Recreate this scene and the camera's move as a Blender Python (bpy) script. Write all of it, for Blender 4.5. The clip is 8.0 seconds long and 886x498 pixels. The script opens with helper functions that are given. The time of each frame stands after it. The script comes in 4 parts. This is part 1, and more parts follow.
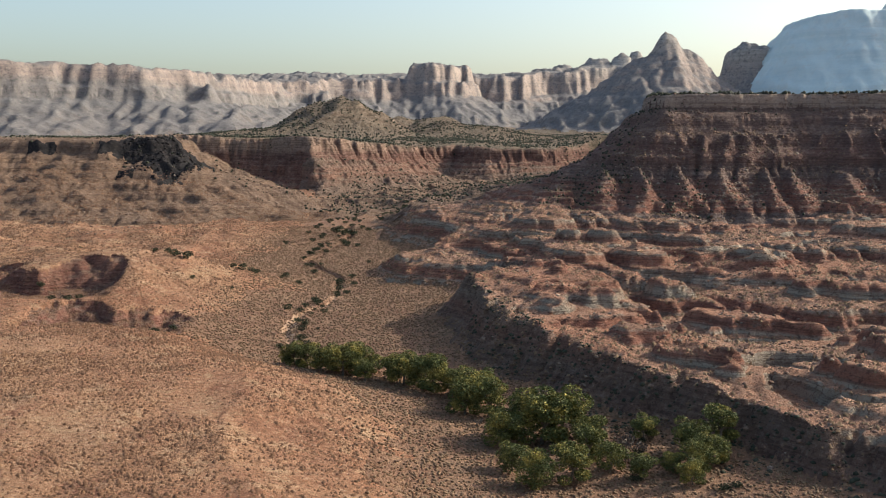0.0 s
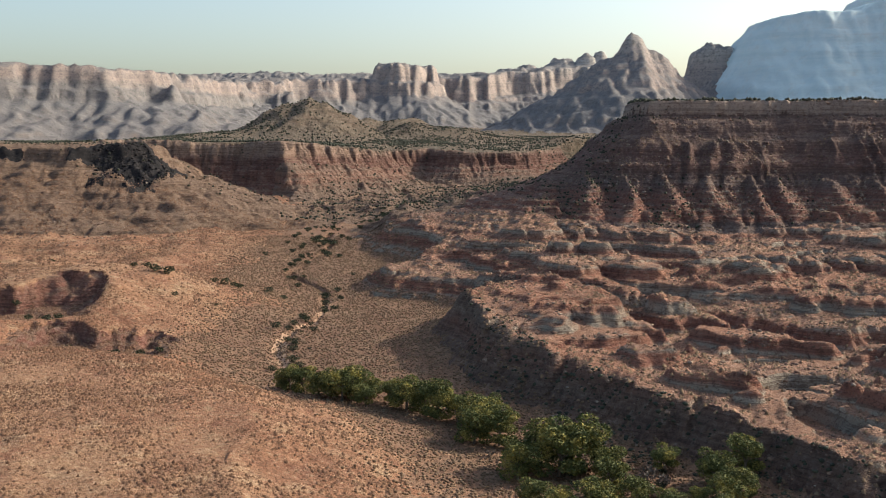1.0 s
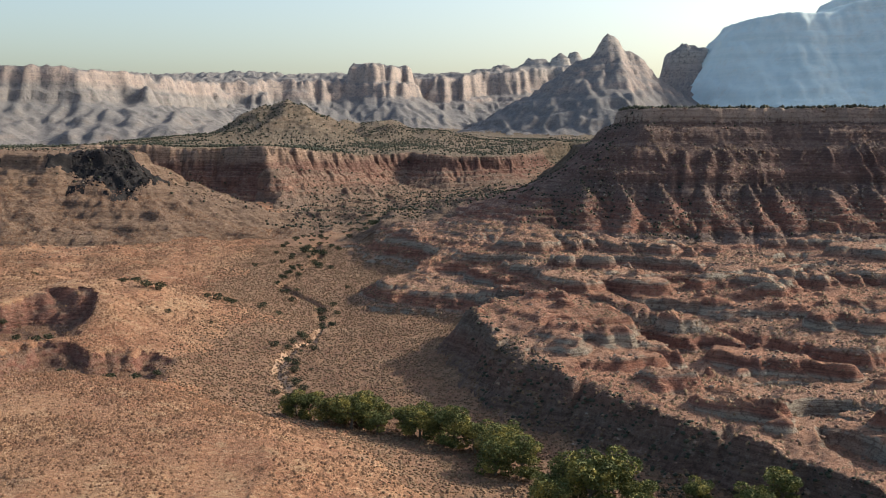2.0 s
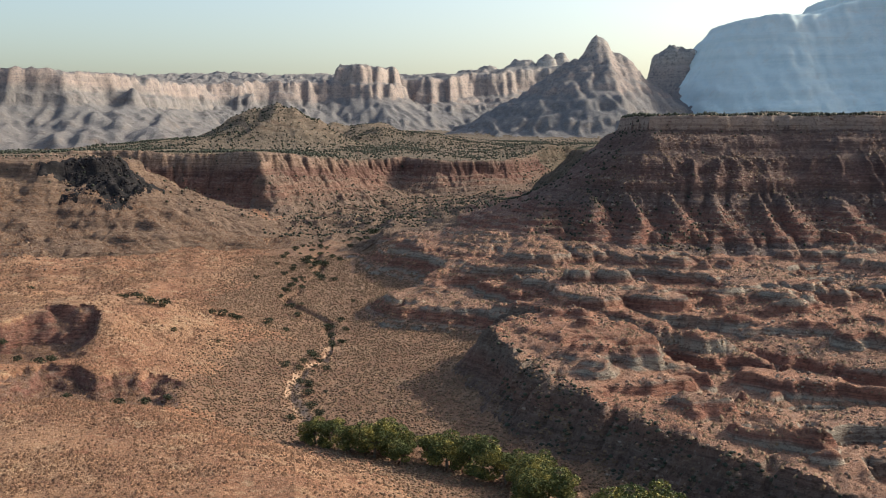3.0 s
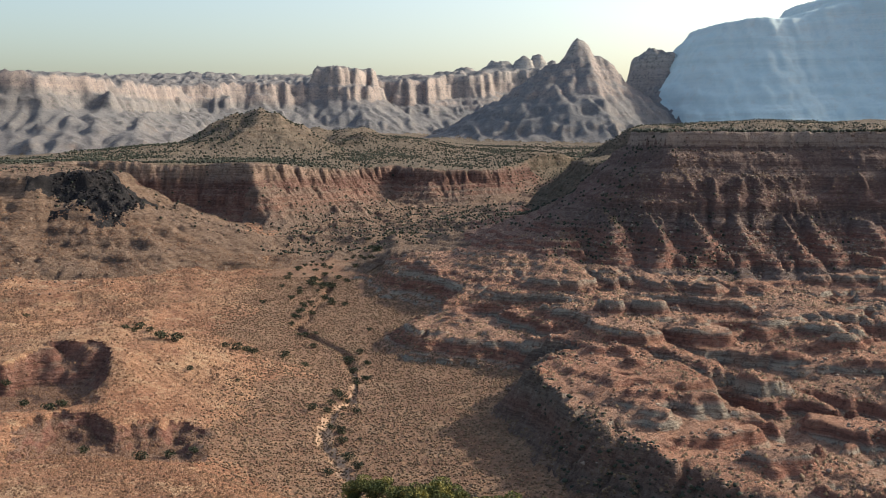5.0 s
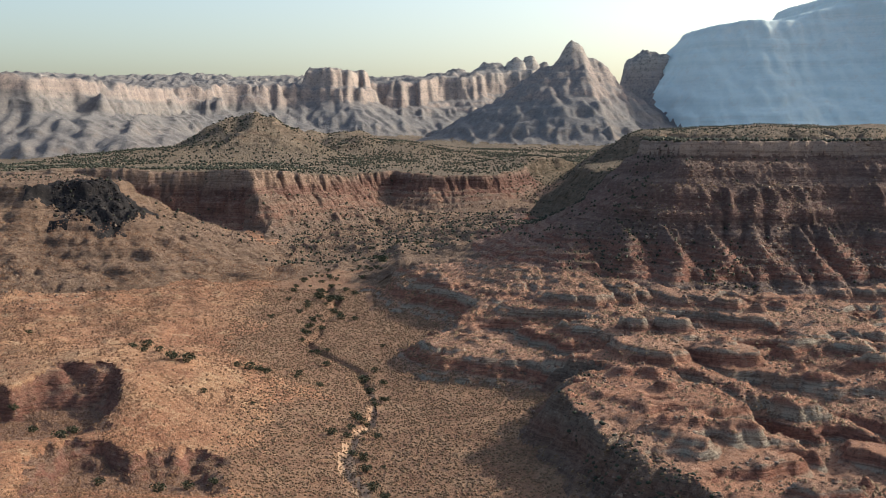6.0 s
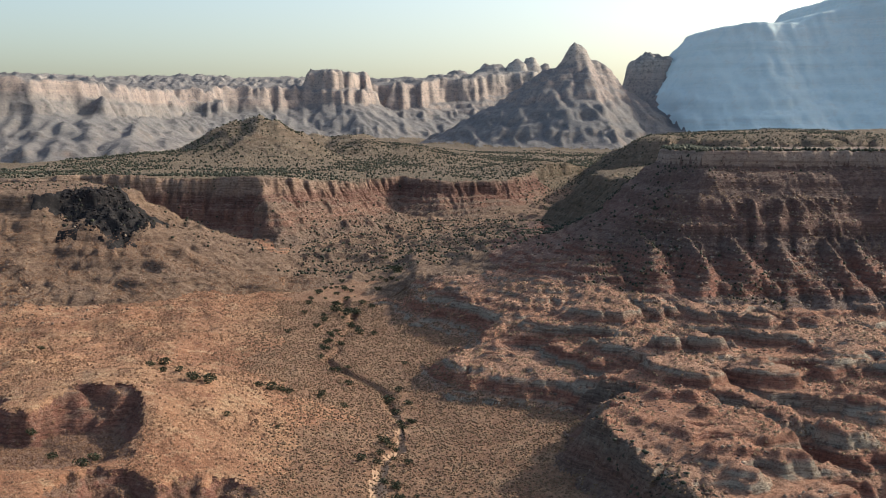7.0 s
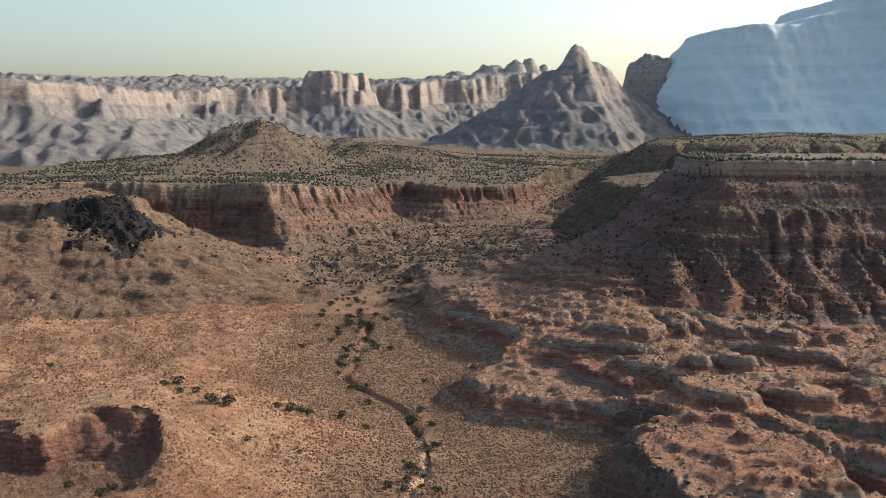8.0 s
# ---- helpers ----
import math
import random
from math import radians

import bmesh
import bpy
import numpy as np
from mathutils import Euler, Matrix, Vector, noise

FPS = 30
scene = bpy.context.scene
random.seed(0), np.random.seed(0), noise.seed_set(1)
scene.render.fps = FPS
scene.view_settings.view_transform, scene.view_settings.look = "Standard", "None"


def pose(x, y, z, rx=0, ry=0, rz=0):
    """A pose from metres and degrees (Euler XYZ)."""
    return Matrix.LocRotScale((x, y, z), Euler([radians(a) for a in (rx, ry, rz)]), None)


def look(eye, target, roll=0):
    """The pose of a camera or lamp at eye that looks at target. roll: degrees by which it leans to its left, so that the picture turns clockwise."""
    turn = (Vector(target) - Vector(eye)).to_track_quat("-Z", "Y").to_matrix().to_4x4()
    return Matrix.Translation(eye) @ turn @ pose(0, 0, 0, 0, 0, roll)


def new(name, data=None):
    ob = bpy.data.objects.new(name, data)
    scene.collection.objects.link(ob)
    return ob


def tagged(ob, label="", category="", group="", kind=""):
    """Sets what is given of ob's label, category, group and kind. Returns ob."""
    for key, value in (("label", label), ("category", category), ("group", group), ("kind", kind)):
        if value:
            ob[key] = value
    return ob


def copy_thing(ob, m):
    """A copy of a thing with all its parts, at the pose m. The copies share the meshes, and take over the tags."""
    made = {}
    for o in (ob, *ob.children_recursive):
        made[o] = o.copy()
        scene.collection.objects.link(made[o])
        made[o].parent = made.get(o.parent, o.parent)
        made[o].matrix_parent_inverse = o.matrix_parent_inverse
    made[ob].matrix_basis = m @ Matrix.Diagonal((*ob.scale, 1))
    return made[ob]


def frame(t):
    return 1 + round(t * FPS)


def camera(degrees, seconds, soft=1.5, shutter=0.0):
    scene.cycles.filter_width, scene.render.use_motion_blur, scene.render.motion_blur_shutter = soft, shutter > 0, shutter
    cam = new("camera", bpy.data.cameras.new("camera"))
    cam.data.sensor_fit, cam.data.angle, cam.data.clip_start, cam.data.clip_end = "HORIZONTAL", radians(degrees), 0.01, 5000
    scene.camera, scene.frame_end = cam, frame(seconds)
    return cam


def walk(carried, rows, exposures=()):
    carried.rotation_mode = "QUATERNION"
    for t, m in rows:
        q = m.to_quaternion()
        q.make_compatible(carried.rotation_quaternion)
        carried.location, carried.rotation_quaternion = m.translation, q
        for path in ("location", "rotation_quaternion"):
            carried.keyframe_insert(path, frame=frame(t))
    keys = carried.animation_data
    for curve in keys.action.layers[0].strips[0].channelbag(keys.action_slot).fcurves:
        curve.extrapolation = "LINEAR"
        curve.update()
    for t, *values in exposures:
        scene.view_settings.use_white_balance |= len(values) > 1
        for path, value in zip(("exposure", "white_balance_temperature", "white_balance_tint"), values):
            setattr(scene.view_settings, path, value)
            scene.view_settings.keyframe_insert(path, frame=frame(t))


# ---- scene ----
cam = camera(44.27, 8.0, soft=1.0)
# seconds, eye, heading to the right of +y, pitch, roll
PATH = [
    (0.0, (0.00, -0.00, 75.00), -1.350, -5.705, 0.036),
    (0.5, (-6.87, 6.66, 77.85), -0.101, -5.747, -0.014),
    (1.0, (-13.62, 13.34, 80.69), 0.718, -5.795, -0.027),
    (1.5, (-20.28, 20.02, 83.62), 1.584, -5.846, -0.002),
    (3.0, (-39.32, 40.66, 91.83), 3.221, -5.906, -0.032),
    (3.5, (-45.37, 47.74, 94.51), 3.637, -5.930, -0.025),
    (4.0, (-51.34, 54.78, 97.15), 4.091, -5.941, -0.018),
    (4.5, (-57.08, 61.57, 99.71), 4.497, -5.971, 0.068),
    (6.0, (-74.27, 82.92, 107.79), 5.538, -5.994, 0.147),
    (6.5, (-79.87, 90.05, 110.45), 5.683, -5.991, 0.190),
    (7.0, (-85.32, 97.16, 113.15), 5.720, -5.995, 0.214),
    (7.5, (-90.54, 104.27, 115.88), 5.756, -6.017, 0.235),
    (8.0, (-95.64, 111.27, 118.59), 6.017, -6.028, 0.254),
]


def aim(eye, heading, pitch):
    h, p = radians(heading), radians(pitch)
    return tuple(e + 100 * d for e, d in zip(eye, (math.sin(h) * math.cos(p), math.cos(h) * math.cos(p), math.sin(p))))


walk(cam, [(t, look(eye, aim(eye, heading, pitch), roll)) for t, eye, heading, pitch, roll in PATH], [(0.0, 0.62, 6430, 5), (8.0, 0.62, 6430, 5)])

# ---------------------------------------------------------------- world and sun
SUN_AZ, SUN_EL = 20.0, 28.0          # degrees from +x towards +y, and above the horizon
world = bpy.data.worlds.new("sky")
scene.world = world
world.use_nodes = True
wn = world.node_tree.nodes
sky = wn.new("ShaderNodeTexSky")
sky.sky_type = "NISHITA"
sky.sun_disc = False
sky.sun_elevation = radians(SUN_EL)
sky.sun_rotation = radians(90 - SUN_AZ)
sky.altitude = 1200
sky.air_density, sky.dust_density, sky.ozone_density = 1.1, 8.5, 0.7
wn["Background"].inputs[1].default_value = 0.145
world.node_tree.links.new(sky.outputs[0], wn["Background"].inputs[0])

sun_data = bpy.data.lights.new("sun", "SUN")
sun_data.energy, sun_data.angle, sun_data.color = 3.25, radians(0.6), (1.0, 0.92, 0.80)
sun = new("sun", sun_data)
az, el = radians(SUN_AZ), radians(SUN_EL)
sun_way = Vector((math.cos(az) * math.cos(el), math.sin(az) * math.cos(el), math.sin(el)))
sun.matrix_world = look(sun_way * 500, (0, 0, 0))


# ---------------------------------------------------------------- materials
def material(name, build, rough=0.95):
    m = bpy.data.materials.new(name)
    m.use_nodes = True
    nodes, links = m.node_tree.nodes, m.node_tree.links
    bsdf = nodes["Principled BSDF"]
    bsdf.inputs["Roughness"].default_value = rough
    bsdf.inputs["Specular IOR Level"].default_value = 0.15
    build(Net(nodes, links, bsdf))
    return m


class Net:
    """Short ways to lay nodes."""

    def __init__(self, nodes, links, bsdf):
        self.nodes, self.links, self.bsdf = nodes, links, bsdf
        geo = nodes.new("ShaderNodeNewGeometry")
        self.place, self.normal = geo.outputs["Position"], geo.outputs["Normal"]
        self.island = geo.outputs["Random Per Island"]

    def put(self, value, socket):
        if isinstance(value, (int, float)):
            socket.default_value = value
        elif isinstance(value, tuple):
            socket.default_value = (*value, 1.0) if len(value) == 3 and socket.type == "RGBA" else value
        else:
            self.links.new(value, socket)

    def math(self, op, a, b=0.0, clamp=False):
        n = self.nodes.new("ShaderNodeMath")
        n.operation, n.use_clamp = op, clamp
        self.put(a, n.inputs[0])
        self.put(b, n.inputs[1])
        return n.outputs[0]

    def noise(self, scale, detail=4.0, rough=0.55, stretch=(1, 1, 1), shift=(0, 0, 0)):
        v = self.nodes.new("ShaderNodeMapping")
        v.inputs["Scale"].default_value, v.inputs["Location"].default_value = stretch, shift
        self.links.new(self.place, v.inputs["Vector"])
        n = self.nodes.new("ShaderNodeTexNoise")
        n.inputs["Scale"].default_value, n.inputs["Detail"].default_value = scale, detail
        n.inputs["Roughness"].default_value = rough
        self.links.new(v.outputs[0], n.inputs["Vector"])
        return n.outputs["Fac"]

    def spots(self, scale):
        n = self.nodes.new("ShaderNodeTexVoronoi")
        n.inputs["Scale"].default_value = scale
        self.links.new(self.place, n.inputs["Vector"])
        return n.outputs["Distance"]

    def step(self, value, low, high):
        n = self.nodes.new("ShaderNodeMapRange")
        n.interpolation_type = "SMOOTHSTEP"
        self.put(value, n.inputs["Value"])
        n.inputs["From Min"].default_value, n.inputs["From Max"].default_value = low, high
        return n.outputs[0]

    def ramp(self, value, stops):
        n = self.nodes.new("ShaderNodeValToRGB")
        self.put(value, n.inputs[0])
        e = n.color_ramp.elements
        while len(e) < len(stops):
            e.new(0.5)
        for el, (p, c) in zip(e, stops):
            el.position, el.color = p, (*c, 1.0)
        return n.outputs[0]

    def mix(self, fac, a, b, kind="MIX"):
        n = self.nodes.new("ShaderNodeMix")
        n.data_type, n.blend_type = "RGBA", kind
        self.put(fac, n.inputs[0])
        self.put(a, n.inputs[6])
        self.put(b, n.inputs[7])
        return n.outputs[2]

    def axis(self, vector, k):
        n = self.nodes.new("ShaderNodeSeparateXYZ")
        self.links.new(vector, n.inputs[0])
        return n.outputs[k]

    def done(self, colour, bump=None, distance=0.3, strength=0.6):
        self.put(colour, self.bsdf.inputs["Base Color"])
        if bump is not None:
            b = self.nodes.new("ShaderNodeBump")
            b.inputs["Distance"].default_value, b.inputs["Strength"].default_value = distance, strength
            self.links.new(bump, b.inputs["Height"])
            self.links.new(b.outputs[0], self.bsdf.inputs["Normal"])


def soil(n):
    """Sandy red desert soil with straw patches, darker crust, pebbles and dead grass clumps."""
    broad = n.noise(0.012, 5, 0.6)
    mid = n.noise(0.09, 5, 0.65)
    fine = n.noise(0.6, 6, 0.8)
    grit = n.noise(2.6, 4, 0.8)
    base = n.ramp(broad, [(0.32, (0.300, 0.128, 0.072)), (0.48, (0.385, 0.190, 0.108)), (0.66, (0.440, 0.258, 0.148))])
    base = n.mix(n.step(mid, 0.52, 0.68), base, (0.485, 0.312, 0.185))
    base = n.mix(n.step(mid, 0.47, 0.32), base, (0.300, 0.135, 0.080))
    base = n.mix(n.math("MULTIPLY", n.step(fine, 0.48, 0.36), 0.7), base, (0.590, 0.398, 0.250))
    base = n.mix(n.math("MULTIPLY", n.step(fine, 0.51, 0.62), 0.75), base, (0.165, 0.095, 0.058))
    base = n.mix(n.math("MULTIPLY", n.step(grit, 0.50, 0.62), 0.6), base, (0.112, 0.069, 0.047))
    clump = n.math("ADD", n.spots(0.75), n.math("MULTIPLY", mid, 0.35))
    base = n.mix(n.math("MULTIPLY", n.step(clump, 0.42, 0.30), 0.4), base, (0.106, 0.069, 0.045))
    base = n.mix(n.math("MULTIPLY", n.step(n.axis(n.normal, 2), 0.86, 0.66), 0.8), base, (0.224, 0.110, 0.073))
    n.done(base, n.math("ADD", n.math("MULTIPLY", fine, 1.5), n.math("ADD", mid, n.math("MULTIPLY", grit, 0.5))), 0.7, 1.0)


def valley_soil(n):
    """Brown silt of the valley, litter and crust between the bushes."""
    mid, fine, grit = n.noise(0.07, 5, 0.65), n.noise(0.7, 6, 0.8), n.noise(2.6, 4, 0.8)
    base = n.ramp(mid, [(0.35, (0.225, 0.118, 0.073)), (0.52, (0.285, 0.158, 0.098)), (0.68, (0.335, 0.205, 0.128))])
    base = n.mix(n.math("MULTIPLY", n.step(fine, 0.47, 0.36), 0.6), base, (0.42, 0.265, 0.165))
    base = n.mix(n.math("MULTIPLY", n.step(fine, 0.51, 0.62), 0.7), base, (0.13, 0.082, 0.054))
    base = n.mix(n.math("MULTIPLY", n.step(grit, 0.50, 0.62), 0.6), base, (0.095, 0.062, 0.043))
    n.done(base, n.math("ADD", n.math("MULTIPLY", fine, 1.5), n.math("ADD", mid, n.math("MULTIPLY", grit, 0.5))), 0.6, 1.0)


def strata_rock(stops, low, high, soil_colour, grain=0.9, flat=(0.78, 0.94), dark=(0.085, 0.045, 0.036), size=1.0, relief=1.0, band=0.7):
    """Layered rock: colours by height with wavering thin beds; loose stony soil where it lies flat."""
    def build(n):
        z = n.axis(n.place, 2)
        waver = n.math("MULTIPLY", n.math("SUBTRACT", n.noise(0.02 / size, 4), 0.5), 0.12 * (high - low))
        h = n.math("DIVIDE", n.math("SUBTRACT", n.math("ADD", z, waver), low), high - low)
        thin = n.noise(grain, 3, 0.75, (0.03, 0.03, 1.0))
        patch = n.noise(0.06 / size, 5, 0.65)
        fine = n.noise(0.45 / size, 6, 0.8)
        grit = n.noise(1.9 / size, 4, 0.8)
        colour = n.ramp(h, stops)
        colour = n.mix(n.math("MULTIPLY", n.step(thin, 0.50, 0.58), band), colour, n.mix(0.7, colour, dark))
        colour = n.mix(n.math("MULTIPLY", n.step(thin, 0.44, 0.36), 0.4), colour, n.mix(0.4, colour, (0.42, 0.33, 0.26)))
        colour = n.mix(n.math("MULTIPLY", n.step(patch, 0.47, 0.66), 0.45), colour, soil_colour)
        up = n.step(n.axis(n.normal, 2), *flat)
        colour = n.mix(n.math("MULTIPLY", up, 0.8), colour, soil_colour)
        colour = n.mix(n.math("MULTIPLY", n.step(fine, 0.51, 0.62), 0.7), colour, dark)
        colour = n.mix(n.math("MULTIPLY", n.step(fine, 0.46, 0.36), 0.5), colour, n.mix(0.45, colour, (0.55, 0.46, 0.37)))
        colour = n.mix(n.math("MULTIPLY", n.step(grit, 0.52, 0.64), 0.5), colour, dark)
        n.done(colour, n.math("ADD", n.math("MULTIPLY", thin, 1.2), n.math("ADD", n.math("MULTIPLY", fine, 2.0), n.math("MULTIPLY", grit, 0.6))), relief * size, 1.0)
    return build


RED, GREY, PALE, TAN = (0.320, 0.142, 0.098), (0.315, 0.268, 0.212), (0.44, 0.36, 0.275), (0.38, 0.215, 0.142)
mat_soil = material("desert_soil", soil)
mat_valley = material("valley_silt", valley_soil)
mat_badlands = material("banded_clay", strata_rock(
    [(0.0, RED), (0.12, TAN), (0.2, GREY), (0.26, GREY), (0.33, PALE), (0.36, RED), (0.43, RED), (0.46, GREY), (0.51, PALE), (0.54, GREY), (0.58, RED), (0.66, RED), (0.70, GREY), (0.74, PALE), (0.78, RED), (0.86, GREY), (0.96, GREY), (1.0, RED)],
    -6.0, 38.0, (0.42, 0.215, 0.135), flat=(0.74, 0.92)))
mat_mesa = material("red_mesa_rock", strata_rock(
    [(0.0, (0.25, 0.18, 0.15)), (0.06, (0.22, 0.155, 0.13)), (0.08, RED), (0.26, (0.27, 0.125, 0.09)), (0.33, (0.19, 0.12, 0.10)), (0.35, (0.22, 0.155, 0.13)), (0.39, (0.17, 0.11, 0.092)), (0.55, (0.18, 0.10, 0.082)), (0.70, (0.155, 0.098, 0.082)), (0.74, (0.22, 0.15, 0.125)), (0.78, (0.155, 0.10, 0.085)), (1.0, (0.19, 0.13, 0.108))],
    30.0, 100.0, (0.20, 0.132, 0.105), dark=(0.09, 0.055, 0.046)))
mat_cap = material("pale_caprock", strata_rock(
    [(0.0, (0.30, 0.215, 0.175)), (0.4, (0.38, 0.29, 0.235)), (1.0, (0.43, 0.335, 0.27))], 94.0, 105.0, (0.21, 0.15, 0.115), 0.5, dark=(0.15, 0.10, 0.08)))
mat_plateau = material("red_cliff_rock", strata_rock(
    [(0.0, (0.27, 0.122, 0.086)), (0.5, (0.235, 0.118, 0.086)), (0.70, (0.17, 0.088, 0.068)), (0.78, (0.30, 0.195, 0.145)), (1.0, (0.36, 0.26, 0.19))],
    15.0, 80.0, (0.26, 0.162, 0.112)))
mat_hill = material("scrub_hill_soil", strata_rock(
    [(0.0, (0.175, 0.125, 0.088)), (0.5, (0.225, 0.155, 0.112)), (0.8, (0.26, 0.180, 0.130)), (1.0, (0.30, 0.215, 0.16))], 70.0, 130.0, (0.20, 0.148, 0.105), 0.3, (0.75, 0.93), (0.085, 0.075, 0.052), 2.0))
# Pale pink rock; greyed slopes and lifted darks put haze into the colour.
mat_mountain = material("pale_hazed_sandstone", strata_rock(
    [(0.0, (0.25, 0.19, 0.16)), (0.14, (0.22, 0.185, 0.165)), (0.18, (0.15, 0.14, 0.14)), (0.22, (0.21, 0.185, 0.175)), (0.34, (0.22, 0.195, 0.185)), (0.40, (0.32, 0.25, 0.22)), (0.75, (0.38, 0.30, 0.26)), (1.0, (0.48, 0.42, 0.37))],
    95.0, 300.0, (0.18, 0.168, 0.165), 0.14, (0.6, 0.85), (0.11, 0.104, 0.102), 3.0, 0.3, 0.3))
# Distance haze is put into this massif's colour as pale blue-grey.
mat_massif = material("haze_blue_sandstone", strata_rock(
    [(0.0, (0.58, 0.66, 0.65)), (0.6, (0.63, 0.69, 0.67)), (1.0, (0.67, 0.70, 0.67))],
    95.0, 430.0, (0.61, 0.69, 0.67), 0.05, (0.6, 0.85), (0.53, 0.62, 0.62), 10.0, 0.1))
mat_talus = material("stony_talus", strata_rock(
    [(0.0, (0.25, 0.145, 0.10)), (0.3, (0.215, 0.14, 0.105)), (0.5, (0.27, 0.135, 0.095)), (0.7, (0.22, 0.145, 0.11)), (1.0, (0.25, 0.17, 0.13))], 15.0, 75.0, (0.225, 0.152, 0.112), 0.4, (0.70, 0.9), (0.10, 0.075, 0.055), 1.3))
# Bench clay painted darker to deepen the shade on the rim wall.
mat_wall = material("shade_darkened_clay", strata_rock(
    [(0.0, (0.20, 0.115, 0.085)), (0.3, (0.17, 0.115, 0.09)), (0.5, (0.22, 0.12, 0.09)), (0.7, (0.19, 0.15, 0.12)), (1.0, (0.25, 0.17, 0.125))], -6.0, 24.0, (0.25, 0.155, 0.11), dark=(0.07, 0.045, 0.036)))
mat_sand = material("pale_wash_sand", lambda n: n.done(
    n.mix(n.step(n.noise(1.1, 5, 0.7), 0.42, 0.62), (0.43, 0.285, 0.185), (0.34, 0.20, 0.125)), n.noise(2.0, 4, 0.7), 0.2, 0.6))
# Brown soil; on the canyon floor its darker tone also stands for shade.
mat_slope = material("stony_brown_soil", strata_rock(
    [(0.0, (0.24, 0.152, 0.10)), (0.4, (0.215, 0.138, 0.098)), (0.7, (0.25, 0.158, 0.105)), (1.0, (0.20, 0.135, 0.10))], 10.0, 80.0, (0.25, 0.16, 0.108), 0.5, (0.80, 0.95), (0.10, 0.068, 0.052), 1.2))
mat_lava = material("black_lava_rock", lambda n: n.done(
    n.ramp(n.noise(0.6, 5, 0.7), [(0.3, (0.014, 0.013, 0.014)), (0.58, (0.030, 0.026, 0.026)), (0.75, (0.09, 0.068, 0.055))]), n.noise(1.2, 4, 0.7), 0.8, 0.9))


def leaf(low, high):
    def build(n):
        n.done(n.ramp(n.island, [(0.0, low), (1.0, high)]))
        n.bsdf.inputs["Roughness"].default_value = 0.7
    return build


def autumn(n):
    """Green leaves turning yellow in patches of the crown."""
    turned = n.step(n.math("ADD", n.math("MULTIPLY", n.island, 0.09), n.noise(0.22, 3, 0.6)), 0.50, 0.76)
    n.done(n.mix(turned, n.ramp(n.island, [(0.0, (0.058, 0.072, 0.025)), (1.0, (0.138, 0.142, 0.046))]), (0.36, 0.29, 0.075)))
    n.bsdf.inputs["Roughness"].default_value = 0.7


mat_cotton = material("cottonwood_leaves", autumn)
mat_bush = material("dark_bush_leaves", leaf((0.030, 0.036, 0.020), (0.075, 0.078, 0.042)))
mat_juniper = material("juniper_needles", leaf((0.030, 0.034, 0.023), (0.068, 0.068, 0.044)))
mat_sage = material("sagebrush", leaf((0.135, 0.082, 0.048), (0.225, 0.145, 0.086)))
mat_tuft = material("dry_tuft", leaf((0.115, 0.058, 0.033), (0.235, 0.128, 0.072)))
mat_twig = material("bare_twigs", leaf((0.10, 0.08, 0.065), (0.17, 0.135, 0.11)))
mat_bark = material("grey_bark", lambda n: n.done(n.ramp(n.noise(3.0, 4), [(0.3, (0.10, 0.08, 0.06)), (0.7, (0.22, 0.18, 0.14))]), n.noise(6.0, 3), 0.05))
mat_stone = material("broken_sandstone", lambda n: n.done(
    n.mix(n.step(n.noise(1.5, 4), 0.4, 0.65), n.ramp(n.island, [(0.0, (0.15, 0.085, 0.065)), (0.6, (0.27, 0.18, 0.13)), (1.0, (0.38, 0.30, 0.23))]), (0.14, 0.09, 0.07)), n.noise(3.0, 4), 0.2))


# ---------------------------------------------------------------- shape of the land
def scatter(h):
    h = (h ^ (h >> np.uint32(13))) * np.uint32(1274126177)
    h = (h ^ (h >> np.uint32(15))) * np.uint32(2246822519)
    return ((h ^ (h >> np.uint32(16))) & np.uint32(0xFFFFFF)) * (1.0 / 0xFFFFFF)


def vnoise(x, y, seed=0):
    """Smooth noise, -1 to 1, with one cell to the unit."""
    ix, iy = np.floor(x), np.floor(y)
    fx, fy = x - ix, y - iy
    fx, fy = fx * fx * fx * (fx * (fx * 6 - 15) + 10), fy * fy * fy * (fy * (fy * 6 - 15) + 10)
    hx = ix.astype(np.int64).astype(np.uint32) * np.uint32(374761393)
    hy = iy.astype(np.int64).astype(np.uint32) * np.uint32(668265263) + np.uint32(seed * 974711 & 0xFFFFFFFF)
    nx, ny = hx + np.uint32(374761393), hy + np.uint32(668265263)
    a, b, c, d = scatter(hx + hy), scatter(nx + hy), scatter(hx + ny), scatter(nx + ny)
    low, high = a + (b - a) * fx, c + (d - c) * fx
    return 2 * (low + (high - low) * fy) - 1


def fbm(x, y, size, octaves=4, seed=0, gain=0.5):
    total, amp, s = 0 * x, 1.0, 1.0 / size
    for k in range(octaves):
        total = total + amp * vnoise(x * s + 17.3 * k, y * s - 9.1 * k, seed + k)
        amp, s = amp * gain, s * 2.03
    return total


def ridged(x, y, size, octaves=3, seed=0):
    """0 in the gullies to about 1 on sharp crests."""
    total, amp, s, norm = 0 * x, 1.0, 1.0 / size, 0.0
    for k in range(octaves):
        total = total + amp * (1 - np.abs(vnoise(x * s + 5.7 * k, y * s + 3.3 * k, seed + k)) * 1.6).clip(0, 1)
        norm, amp, s = norm + amp, amp * 0.5, s * 2.1
    return total / norm


